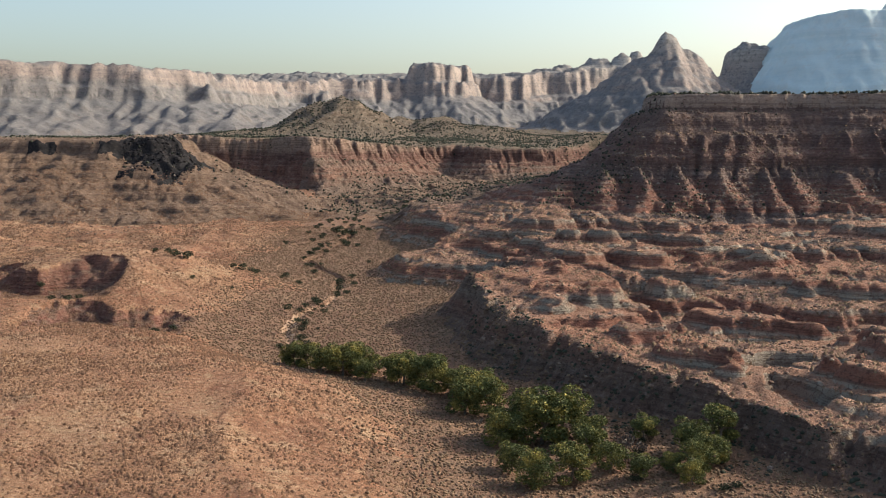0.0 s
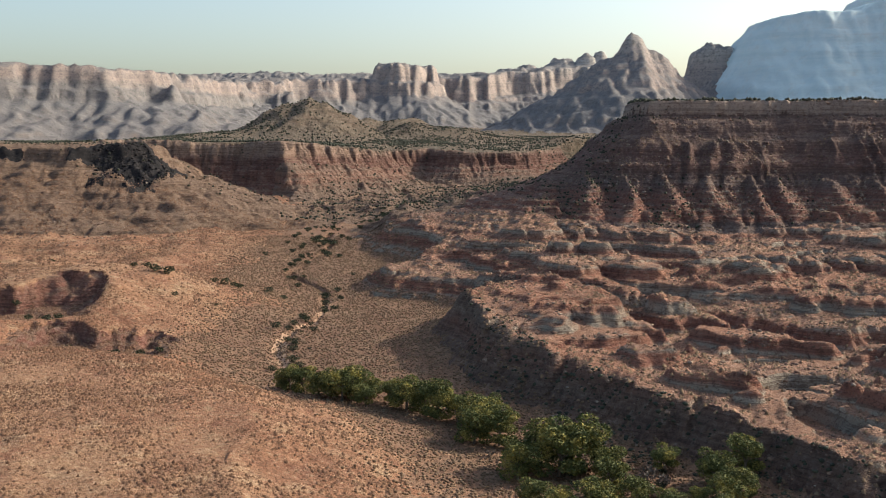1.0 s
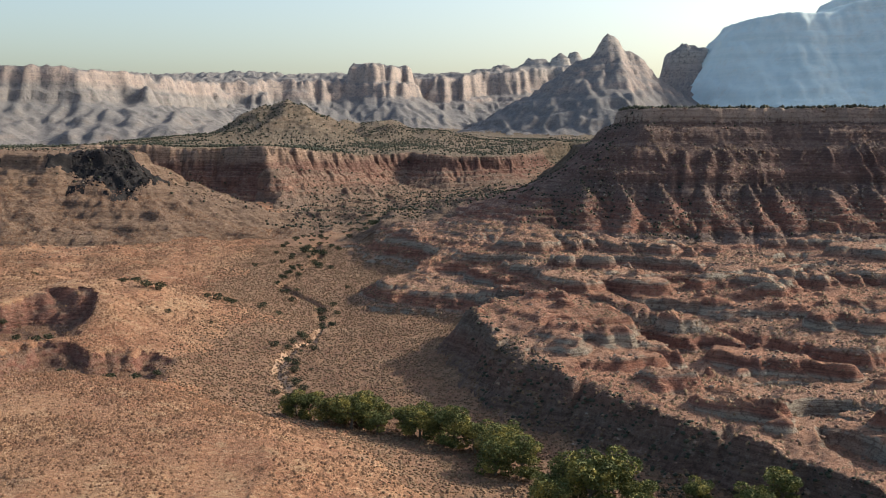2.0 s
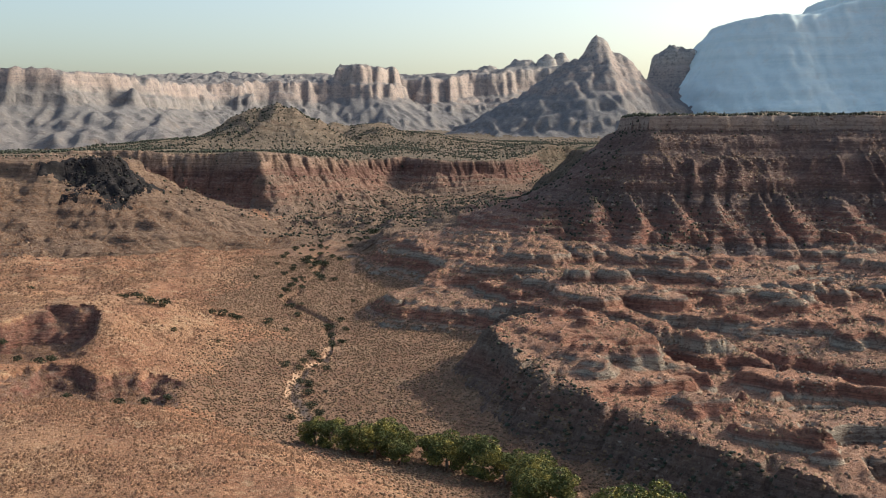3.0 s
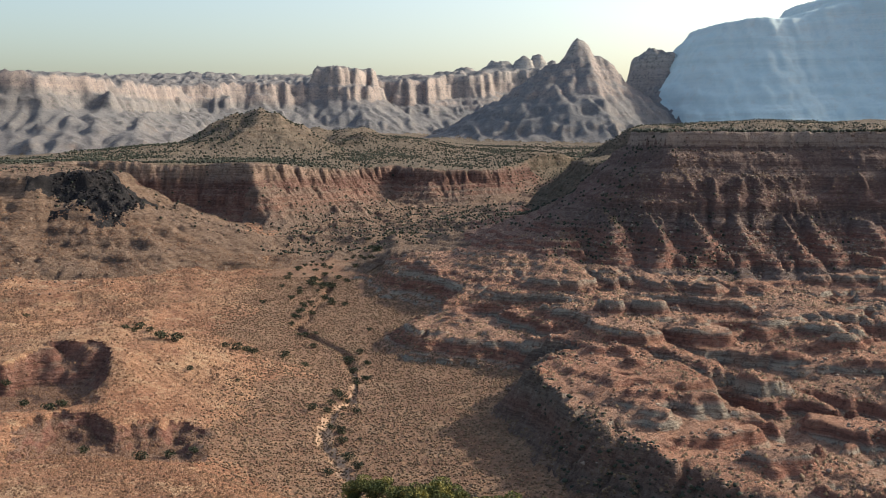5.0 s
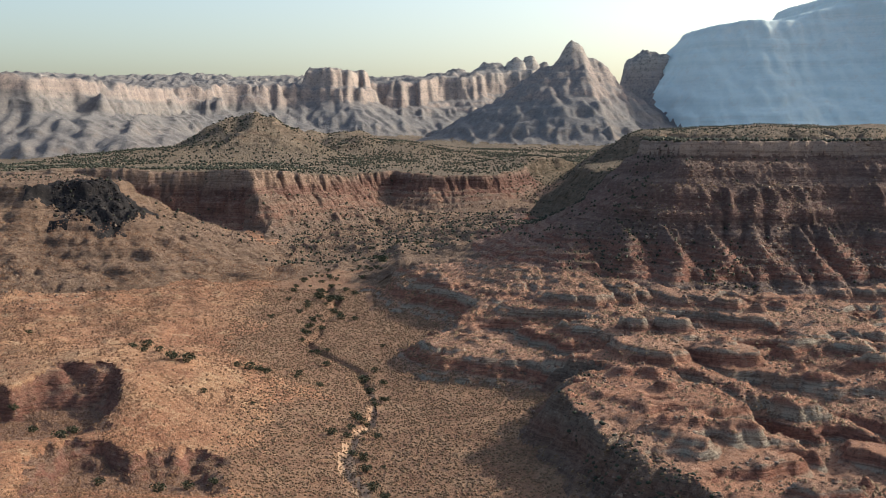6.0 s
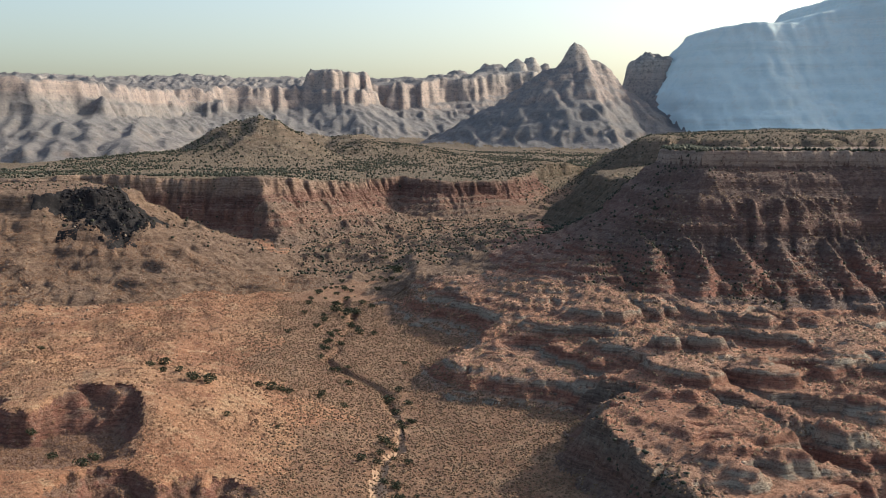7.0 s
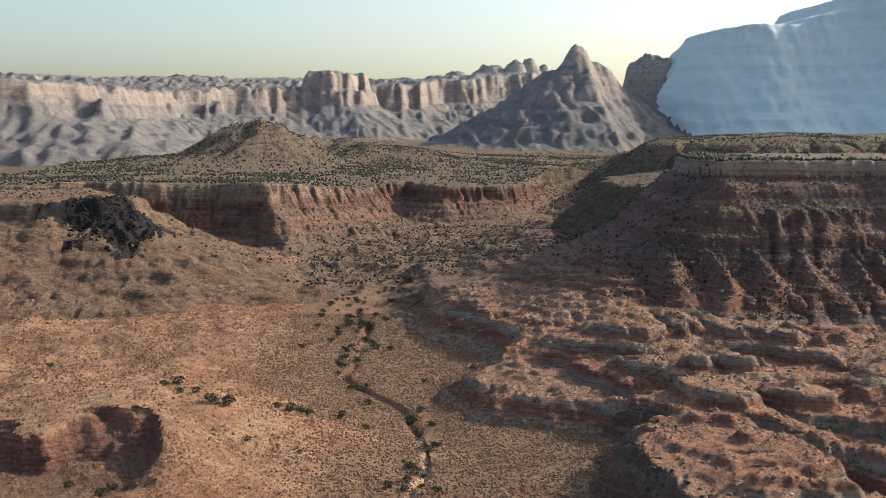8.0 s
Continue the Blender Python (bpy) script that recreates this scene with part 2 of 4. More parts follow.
def billow(x, y, size, octaves=3, seed=0):
    """Rounded mounds parted by sharp gullies, 0 to about 1."""
    total, amp, s, norm = 0 * x, 1.0, 1.0 / size, 0.0
    for k in range(octaves):
        total = total + amp * np.minimum(np.abs(vnoise(x * s + 2.7 * k, y * s + 8.3 * k, seed + k)) * 1.7, 1.0)
        norm, amp, s = norm + amp, amp * 0.45, s * 2.1
    return total / norm


def smooth(v, low, high):
    t = np.clip((v - low) / (high - low), 0, 1)
    return t * t * (3 - 2 * t)


def outside(x, y, verts):
    """Distance to a polygon in the plan: positive outside it, negative inside."""
    best, inside = np.full(np.shape(x), 1e12), np.zeros(np.shape(x), bool)
    for (ax, ay), (bx, by) in zip(verts, verts[1:] + verts[:1]):
        ex, ey = bx - ax, by - ay
        t = np.clip(((x - ax) * ex + (y - ay) * ey) / (ex * ex + ey * ey), 0, 1)
        best = np.minimum(best, (x - ax - t * ex) ** 2 + (y - ay - t * ey) ** 2)
        inside ^= ((ay > y) != (by > y)) & (x < ex * (y - ay) / (ey if ey else 1e-9) + ax)
    return np.where(inside, -1, 1) * np.sqrt(best)


def beds(z, period, hard=0.7, shift=0.0, low=0.35, high=0.75):
    """Turns a slope into steps of hard and soft beds."""
    q = (z + shift) / period
    f = q - np.floor(q)
    return z + hard * period * (smooth(f, low, high) - f)


MESA = [(122, 762), (120, 728), (126, 709), (165, 707), (205, 709), (250, 700), (320, 690), (900, 640), (900, 1000), (215, 960), (165, 880), (128, 800)]
BENCH = [(104, 235), (74, 288), (46, 325), (28, 358), (17, 385), (8, 412), (3, 440), (10, 466), (24, 484), (10, 503), (-8, 520), (-28, 536), (-32, 562), (-16, 586),
         (-6, 612), (-12, 640), (-28, 690), (-36, 740), (-34, 800), (-26, 860), (-20, 925), (30, 960), (110, 985), (900, 985), (900, 120), (300, 150)]
LAVA = [(-900, 760), (-420, 800), (-300, 815), (-225, 840), (-220, 866), (-250, 900), (-272, 960), (-900, 960)]
PLATEAU = [(-900, 960), (-330, 985), (-276, 1000), (-218, 1005), (-185, 1010), (-160, 994), (-146, 988), (-118, 1030), (-95, 1057), (-70, 1100), (-50, 1132), (-62, 1200), (-15, 1250),
           (0, 1206), (20, 1198), (60, 1205), (92, 1226), (118, 1262), (145, 1340), (260, 1500), (900, 1700), (900, 2300), (-900, 2300)]
SHELF = [(132, 880), (138, 1000), (156, 1080), (190, 1150), (330, 1180), (900, 1100), (900, 880)]
WOODED = [(272, 1285), (360, 1210), (900, 1100), (900, 1650), (420, 1650), (310, 1450)]
RANGE = [(-1500, 1500), (-800, 1660), (-640, 1770), (-525, 1790), (-475, 1960), (-455, 2290), (-400, 2450), (-334, 2600), (-200, 2720),
         (-60, 2860), (66, 2950), (200, 3080), (330, 3240), (480, 3290), (560, 3500), (560, 3700), (-1500, 3700)]
BUTTE = [(-165, 2740), (-80, 2730), (-30, 2790), (10, 2900), (-90, 2950)]
PEAK = [(422, 2398), (445, 2392), (500, 2430), (540, 2500), (520, 2510), (460, 2440)]
PEAK_EAST = [(612, 2650), (680, 2615), (735, 2660), (720, 2800), (630, 2740)]
MASSIF = [(750, 2575), (780, 2490), (860, 2450), (930, 2440), (1100, 2400), (1500, 2200), (2000, 1800), (2000, 2900), (900, 2900), (760, 2700)]
HOLLOW_A = [(-222, 428), (-168, 422), (-146, 436), (-146, 470), (-156, 488), (-174, 494), (-190, 484), (-222, 494)]
HOLLOW_B = [(-172, 374), (-112, 374), (-104, 392), (-108, 416), (-122, 428), (-140, 424), (-158, 432), (-172, 424)]


def wash_x(y):
    return np.interp(y, [100, 250, 290, 330, 360, 380, 405, 430, 470, 500, 540, 600, 660, 730, 820, 950, 1150],
                     [60, 22, 12, 0, -30, -58, -66, -70, -68, -60, -64, -94, -80, -78, -50, 0, 20])


def valley(x, y):
    """The wash and the sandy plain that rises from it."""
    floor_z = np.interp(y, [100, 250, 330, 391, 424, 462, 540, 600, 730, 830, 950, 1200, 1600], [-12, -9, -5.5, -2.5, -0.5, 2.5, 5, 9, 18, 22, 26, 33, 70])
    plain_z = np.interp(y, [150, 300, 420, 480, 540, 600, 700, 810, 950], [9, 9.5, 8.5, 12, 13, 12, 18, 21, 26])
    off = wash_x(y) - x + 7 * fbm(x, y, 60, 3, 3)
    rise = np.interp(off, [0, 10, 30, 46, 75], [0, 0.06, 0.3, 0.6, 1.0])
    z = floor_z + (np.maximum(plain_z, floor_z) - floor_z) * rise + 0.05 * np.clip(-off - 10, 0, 80) + 0.02 * np.clip(off - 80, 0, 250)
    z = z + 1.7 * fbm(x, y, 60, 4, 11) * smooth(off, 20, 70) + 0.30 * fbm(x, y, 7, 3, 12) + 1.2 * (ridged(x, y, 45, 3, 13) - 0.5) * smooth(off, 20, 70)
    z = z + (3.0 * fbm(x, y, 40, 3, 15) + 6.0 * (ridged(x, y, 30, 3, 16) - 0.5)) * smooth(y, 745, 800) * smooth(off, 110, 70)
    z = z + (4.5 * (billow(x, y, 52, 4, 17) - 0.38) + 0.8 * fbm(x, y, 12, 3, 18)) * smooth(off, 35, 80) * smooth(y, 470, 540)
    z = z + 7.5 * np.exp(-(((x + 166) / 46) ** 2 + ((y - 505) / 46) ** 2))
    return z


def cut(x, y, verts, depth, seed):
    """A washed-out hollow: a steep fluted bank at its far side, open towards the near side."""
    ys = [v[1] for v in verts]
    d = outside(x, y, verts) + 6.0 * fbm(x, y, 20, 3, seed) + 11.0 * (0.5 - ridged(x + 0.3 * y, y * 0.35, 13, 3, seed + 3))
    xs = [v[0] for v in verts]
    side = np.abs(2 * x - max(xs) - min(xs)) / (max(xs) - min(xs)) + 0.25 * fbm(x, y, 16, 3, seed + 6)
    return depth * smooth(side, 1.0, 0.45) * (0.4 * smooth(d, 2.0, -4.0) + 0.6 * smooth(d, -1.0, -14.0)) * smooth(y, min(ys), 0.25 * min(ys) + 0.75 * max(ys))


def lava_bench(x, y):
    d = outside(x, y, LAVA) + 10 * fbm(x, y, 50, 4, 41) + 7 * (0.5 - ridged(x, y, 26, 3, 42))
    z = np.interp(d, [-60, -8, 0, 4, 20, 45, 85, 125, 170, 230], [77, 76, 74, 67, 58, 48, 33, 21, 9, -60])
    z = z + 1.6 * fbm(x, y, 14, 4, 43) * smooth(d, 0, 10)
    # a stony ridge runs down from the bench
    t = np.clip((x + 205) / 75, 0, 1)
    tail = 59 - 48 * t - 0.62 * np.abs(y - (842 - 28 * t)) + 3.0 * (ridged(x + 0.6 * y, y * 0.4, 10, 2, 47) - 0.5)
    return np.maximum(z, np.where(x > -222, tail, -50))


def bench_top(x, y):
    """Tilted beds of the bench: a raised rim over the valley, a trough behind it, then the long rise to the mesa."""
    across = [-8, 50, 95, 140, 300]
    rows = [np.interp(y, [250, 300, 350, 400, 450, 500, 540, 580, 620, 660, 720, 800, 900], [3, 6, 12, 17, 21, 17, 14, 19, 26, 31, 33, 28, 31]),
            np.interp(y, [250, 300, 350, 400, 450, 500, 550, 580, 620, 660, 720, 900], [5, 8, 10.5, 12.5, 17, 25, 26, 29, 36, 42, 46, 42]),
            np.interp(y, [250, 350, 400, 450, 500, 550, 600, 640], [3, 6, 6.5, 11.5, 18, 25, 31, 34]),
            np.interp(y, [250, 350, 400, 450, 500, 550, 600], [4, 9, 11, 16, 24, 27, 31]),
            np.interp(y, [250, 400, 500, 600], [6, 15, 25, 33])]
    z = rows[0]
    for k in range(4):
        t = np.clip((x - across[k]) / (across[k + 1] - across[k]), 0, 1)
        z = np.where(x > across[k], rows[k] * (1 - t) + rows[k + 1] * t, z)
    return z


def knolls(x, y, z):
    """Steps a sloping bench into treads and scalloped scarps, with flat-topped knolls left standing between the gullies."""
    wx, wy = x + 9 * fbm(x, y, 45, 2, 61), y + 9 * fbm(x, y, 45, 2, 62)
    z = z + 11.0 * (billow(wx * 0.9 + 0.3 * wy, wy * 0.8, 40, 3, 63) - 0.36) + 2.6 * fbm(wx, wy, 21, 3, 64)
    shift = 1.6 * fbm(x, y, 70, 2, 59) + 60
    return beds(z, 6.2, 0.85, shift, 0.42, 0.80)


def mesa_and_bench(x, y, low):
    s = outside(x, y, MESA)
    u = x - 0.06 * (y - 660) - 100
    wob = 5 * fbm(x, 0.4 * y, 40, 3, 51)
    turn = (u + wob) / 24.0
    off_axis = 24.0 * np.abs(turn - np.round(turn))
    each = vnoise(np.round(turn) * 3.7, 0 * x + 0.5, 52)
    broad = 2.0 + 13.0 * np.clip((s - 48) / 40, 0, 1)
    spur = np.clip(1 - off_axis / broad, 0, 1)
    knob = np.abs(np.cos(math.pi * (turn * 1.15 + 0.3))) ** 0.5
    axis2 = (u + 9 * fbm(x, 0.5 * y, 22, 3, 57)) / 13.0
    fin2 = np.clip(1 - 13.0 * np.abs(axis2 - np.round(axis2)) / (0.5 + 6 * smooth(s, 20, 46)), 0, 1)
    patch = np.maximum(np.exp(-((x - 152) / 30) ** 2), np.exp(-((x - 246) / 26) ** 2))
    front = 1 - smooth(x, 122, 80) * smooth(y, 680, 725)
    sw = s + 3 * fbm(x, y, 30, 3, 53) * smooth(s, -5, 25) + 1.4 * fbm(x, y, 9, 3, 54) * smooth(s, 3, 12) + 2.0 * (0.5 - ridged(x, y, 9, 2, 50)) * smooth(s, 8, 1)
    sw = sw - front * ((15 + 6 * each) * (spur - 0.4) * smooth(s + 5 * each, 48, 58) * smooth(s, 98, 90) + 12 * (knob - 0.6) * smooth(s, 86, 92) * smooth(s, 128, 112))
    sw = sw - front * 5 * (fin2 - 0.3) * patch * smooth(s, 16, 28) * smooth(s, 50, 45)
    steep = np.interp(sw, [-200, -60, 0, 0.6, 1.9, 3.4, 5.0, 9, 30, 44, 45.5, 50, 68, 88, 95, 97, 103, 114, 190],
                      [84, 100, 104.5, 104, 96, 95.2, 94, 92.5, 77, 64, 60, 58, 50, 40, 38, 36.5, 31.5, 29.5, -30])
    flank = np.interp(sw, [-200, -60, 0, 3, 6, 15, 25, 45, 67, 90, 115, 150, 230], [84, 100, 104, 97, 92, 84, 75, 61, 50, 40, 31, 20, -20])
    mesa = steep * front + flank * (1 - front) + 1.0 * fbm(x, y, 22, 3, 70) * smooth(s, 2, -6)
    calm = 1 - 0.75 * smooth(y, 585, 625) * smooth(x, 70, 40)
    e = outside(x, y, BENCH) + 5.0 * fbm(x, y, 36, 4, 65) + 7 * (0.5 - ridged(x, y, 19, 3, 66)) * np.interp(y, [470, 520], [0.7, 1.2])
    rim = 1 - 0.8 * smooth(e, -22, -6)
    tilt = bench_top(x, y)
    bench = tilt + calm * rim * (knolls(x, y, tilt) - tilt) + 0.7 * fbm(x, y, 11, 3, 69)
    bench = bench + (1 - calm) * 5.0 * (billow(x, y, 24, 3, 67) - 0.4)
    h = np.clip(0.5 + (mesa - bench) / 8, 0, 1)
    z = bench * (1 - h) + mesa * h + 2.0 * h * (1 - h)
    into = np.interp(e * np.interp(y, [250, 290, 330, 380, 440, 520, 600, 640], [2.4, 2.0, 1.5, 1.25, 1.4, 1.5, 1.0, 0.8]), [-2, 1, 4, 13, 22], [1, 0.95, 0.74, 0.28, 0])
    into = np.maximum(into, smooth(s, 95, 50))
    face = low + (np.maximum(z, low + 0.2) - low) * into
    return np.where(into > 0, face, low), s, sw, into


def plateau_land(x, y):
    near_rim = outside(x, y, PLATEAU) + 4 * fbm(x, y, 55, 4, 73)
    d = near_rim + 4.5 * (0.55 - ridged(x, y, 13, 3, 74)) + 2.5 * fbm(x, y, 7, 2, 741)
    top = np.interp(y, [950, 1180, 1420, 1600, 2200, 2600], [79, 77, 71, 70, 92, 104]) + 2.0 * fbm(x, y, 90, 4, 75) - np.interp(x, [-140, -90, -40, 100], [0, 4, 9, 13]) * smooth(y, 1400, 1150)
    edge = np.interp(y, [830, 992], [-116, -147])
    gentle = smooth(x - edge + 4 * fbm(x, y, 20, 3, 72), -7, 5)
    gul = near_rim + (8 * (0.5 - ridged(x * 1.3 + 0.5 * y, y * 0.6, 44, 3, 70)) + 5 * fbm(x, y, 18, 3, 71)) * smooth(near_rim, 6, 40)
    cliff = np.interp(d, [-10, 0, 1.2, 4, 5.2, 9], [0, 0, -6.5, -7.5, -13, -14])
    a = cliff + np.interp(gul, [4, 12, 28, 45, 60, 100, 160, 260], [0, -3, -16, -30, -36, -42, -52, -86])
    b = np.interp(d, [-10, 0, 1.5, 5, 7, 14, 17, 24, 40, 80, 120], [0, 0, -10, -13, -22, -26, -35, -41, -48, -64, -90])
    return top + a * gentle + b * (1 - gentle), d


def hills(x, y, z):
    d = outside(x, y, WOODED) + 15 * fbm(x, y, 120, 4, 77) + 14 * (0.5 - ridged(x, y, 60, 3, 771))
    z = np.maximum(z, np.interp(d, [-150, -40, 0, 30, 50, 100, 160, 400], [119, 115, 109, 91, 76, 38, 0, -160]) + 2.5 * fbm(x, y, 40, 3, 78))
    d = outside(x, y, SHELF) + 7 * fbm(x, y, 60, 3, 772) + 12 * (0.5 - ridged(x, y, 40, 3, 773)) * smooth(outside(x, y, SHELF), 0, 25)
    z = np.maximum(z, np.interp(d, [-60, 0, 4, 12, 50, 75, 120, 260], [86, 80, 73, 66, 36, 22, 4, -80]) + 1.5 * fbm(x, y, 30, 3, 774))
    rise = 0 * x
    for hx, hy, hz, west, east, ry in ((-184, 1597, 60, 112, 96, 140), (-205, 1560, 27, 190, 130, 180), (-275, 1500, 19, 70, 60, 90), (-114, 1816, 34, 60, 50, 80), (-55, 1800, 35, 70, 75, 150), (10, 1800, 23, 80, 90, 170), (-30, 1720, 16, 150, 150, 160), (75, 1840, 10, 60, 80, 60),
                                       (-10, 2011, 16, 120, 120, 60), (206, 2230, 12, 60, 60, 50), (100, 1606, 6, 50, 50, 40), (160, 1420, 12, 60, 60, 50)):
        r = np.hypot((x - hx) / np.where(x < hx, west, east), (y - hy) / ry)
        rise = np.maximum(rise, hz * np.exp(-r ** 2.1) * (1 + 0.12 * fbm(x, y, 40, 4, 79) + 0.16 * (ridged(x, y, 34, 3, 795) - 0.5)))
    return z + rise


def massif(x, y, verts, top, profile, warp=16, seed=80, flute=40, bays=0.0):
    d = outside(x, y, verts) + bays + warp * fbm(x, 0.5 * y, 130, 3, seed) + 2.2 * warp * (0.5 - ridged(x, 0.16 * y, 2.6 * flute, 3, seed + 3))
    d = d + warp * (0.5 - ridged(x, 0.12 * y, 0.8 * flute, 3, seed + 5)) + 5 * fbm(x, 0.3 * y, 16, 2, seed + 7)
    z = top + np.interp(d, *profile)
    return z + 8 * (ridged(x + 0.1 * y, 0.07 * y, 48, 3, seed + 9) - 0.5) * smooth(d, 20, 60)


WALL = ([-300, -50, 0, 7, 16, 22, 30, 55, 120, 200, 210, 300], [-50, -3, 0, -28, -31, -54, -58, -68, -92, -106, -114, -135])


def mountains(x, y, base):
    """The far heights: which one stands highest at each place, and how high."""
    crag = 9 * ridged(x, y, 34, 3, 92) - 4
    bays = 34 * fbm(x, y, 250, 3, 95)
    rows = [base,
            massif(x, y, RANGE, np.interp(y, [1700, 2300, 2600, 2950, 3300], [196, 199, 221, 240, 300]) + crag, WALL, 13, 93, 40, bays),
            massif(x, y, BUTTE, 266 + crag, ([-60, 0, 8, 24, 34, 200, 400], [4, 0, -40, -48, -80, -160, -400]), 8, 96),
            massif(x, y, PEAK, np.interp(x, [425, 440, 470, 540], [300, 300, 270, 244]) + 1.5 * crag, ([-12, 0, 12, 26, 48, 80, 130, 140, 300, 420, 700], [5, 0, -13, -30, -46, -66, -98, -108, -195, -240, -600]), 5, 98, 30),
            massif(x, y, PEAK_EAST, np.interp(x, [600, 640, 665, 700, 740, 800], [270, 290, 303, 296, 282, 268]) + 1.5 * crag, ([-40, 0, 10, 24, 40, 300, 700], [5, 0, -40, -56, -84, -220, -600]), 12, 103, 55),
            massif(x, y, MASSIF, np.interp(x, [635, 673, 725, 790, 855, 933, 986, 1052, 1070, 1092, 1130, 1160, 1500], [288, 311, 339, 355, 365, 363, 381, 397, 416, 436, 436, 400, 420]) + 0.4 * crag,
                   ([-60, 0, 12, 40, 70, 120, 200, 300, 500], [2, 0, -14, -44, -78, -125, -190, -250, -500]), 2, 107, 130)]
    for bx, by, bz, r in ((290, 3420, 305, 90), (400, 3450, 328, 90), (475, 3440, 340, 60), (522, 3460, 352, 48), (565, 3480, 330, 60)):
        dome = bz - 90 * (np.hypot(x - bx, y - by) / r) ** 2.4 + crag
        rows[1] = np.maximum(rows[1], np.maximum(dome, -100))
    rows = np.stack(rows)
    return rows.max(0), rows.argmax(0)


def survey(x, y):
    """Height of the land at places in the plan, as far as the foot of the mountains, and what kind of land it is."""
    if y.min() > 1450:
        z = hills(x, y, plateau_land(x, y)[0])
        return z, np.full(np.shape(x), 10)
    dug = cut(x, y, HOLLOW_A, 9.5, 31) + cut(x, y, HOLLOW_B, 7.5, 37)
    low = valley(x, y) - dug
    lava = lava_bench(x, y)
    plat, d = plateau_land(x, y)
    under = np.maximum(np.maximum(low, lava), plat)
    face, s, sw, into = mesa_and_bench(x, y, under)
    z = hills(x, y, face) if y.max() > 860 else face
    k = np.zeros(np.shape(x), int)
    k[(lava > low + 0.3)] = 5
    black = np.hypot((x + 234) / 44, (y - 818) / 34) + 0.45 * fbm(x, y, 20, 4, 5)
    rim = outside(x, y, LAVA) + 10 * fbm(x, y, 50, 4, 41) + 7 * (0.5 - ridged(x, y, 26, 3, 42))
    k[(k == 5) & ((black < 0.85) | (rim > -2) & (rim < 8) & (x < -215) & (x > -330) & (fbm(x, y, 30, 3, 6) > -0.12))] = 6
    k[(plat > low) & (plat > lava)] = 9
    k[(k == 9) & (d < np.where(x < -150, 40, 13))] = 8
    k[(k == 8) & (d < -3)] = 7
    k[(into > 0.02) & (face > under + 0.05)] = 1
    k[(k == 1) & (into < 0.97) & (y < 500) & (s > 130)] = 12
    for edge, reach, kind in ((s, 112, 4), (sw, 45.2, 3), (sw, 3.0, 2)):
        k[(edge < reach) & (face > under - 0.05)] = kind
    k[((k == 0) & (y > 770 + 30 * fbm(x, y, 40, 3, 81)) & (x > -118)) | ((k == 1) & (y > 715 + 20 * fbm(x, y, 30, 3, 82)))] = 14
    k[(k == 0) & (wash_x(y) - x < 34 + 16 * fbm(x, y, 30, 4, 83)) & (y < 780)] = 15
    k[(k == 0) & (dug > 0.8)] = 11
    k[(k == 7) & (y > 1450) | (z > face + 0.5) & (y > 870)] = 10
    return z, k


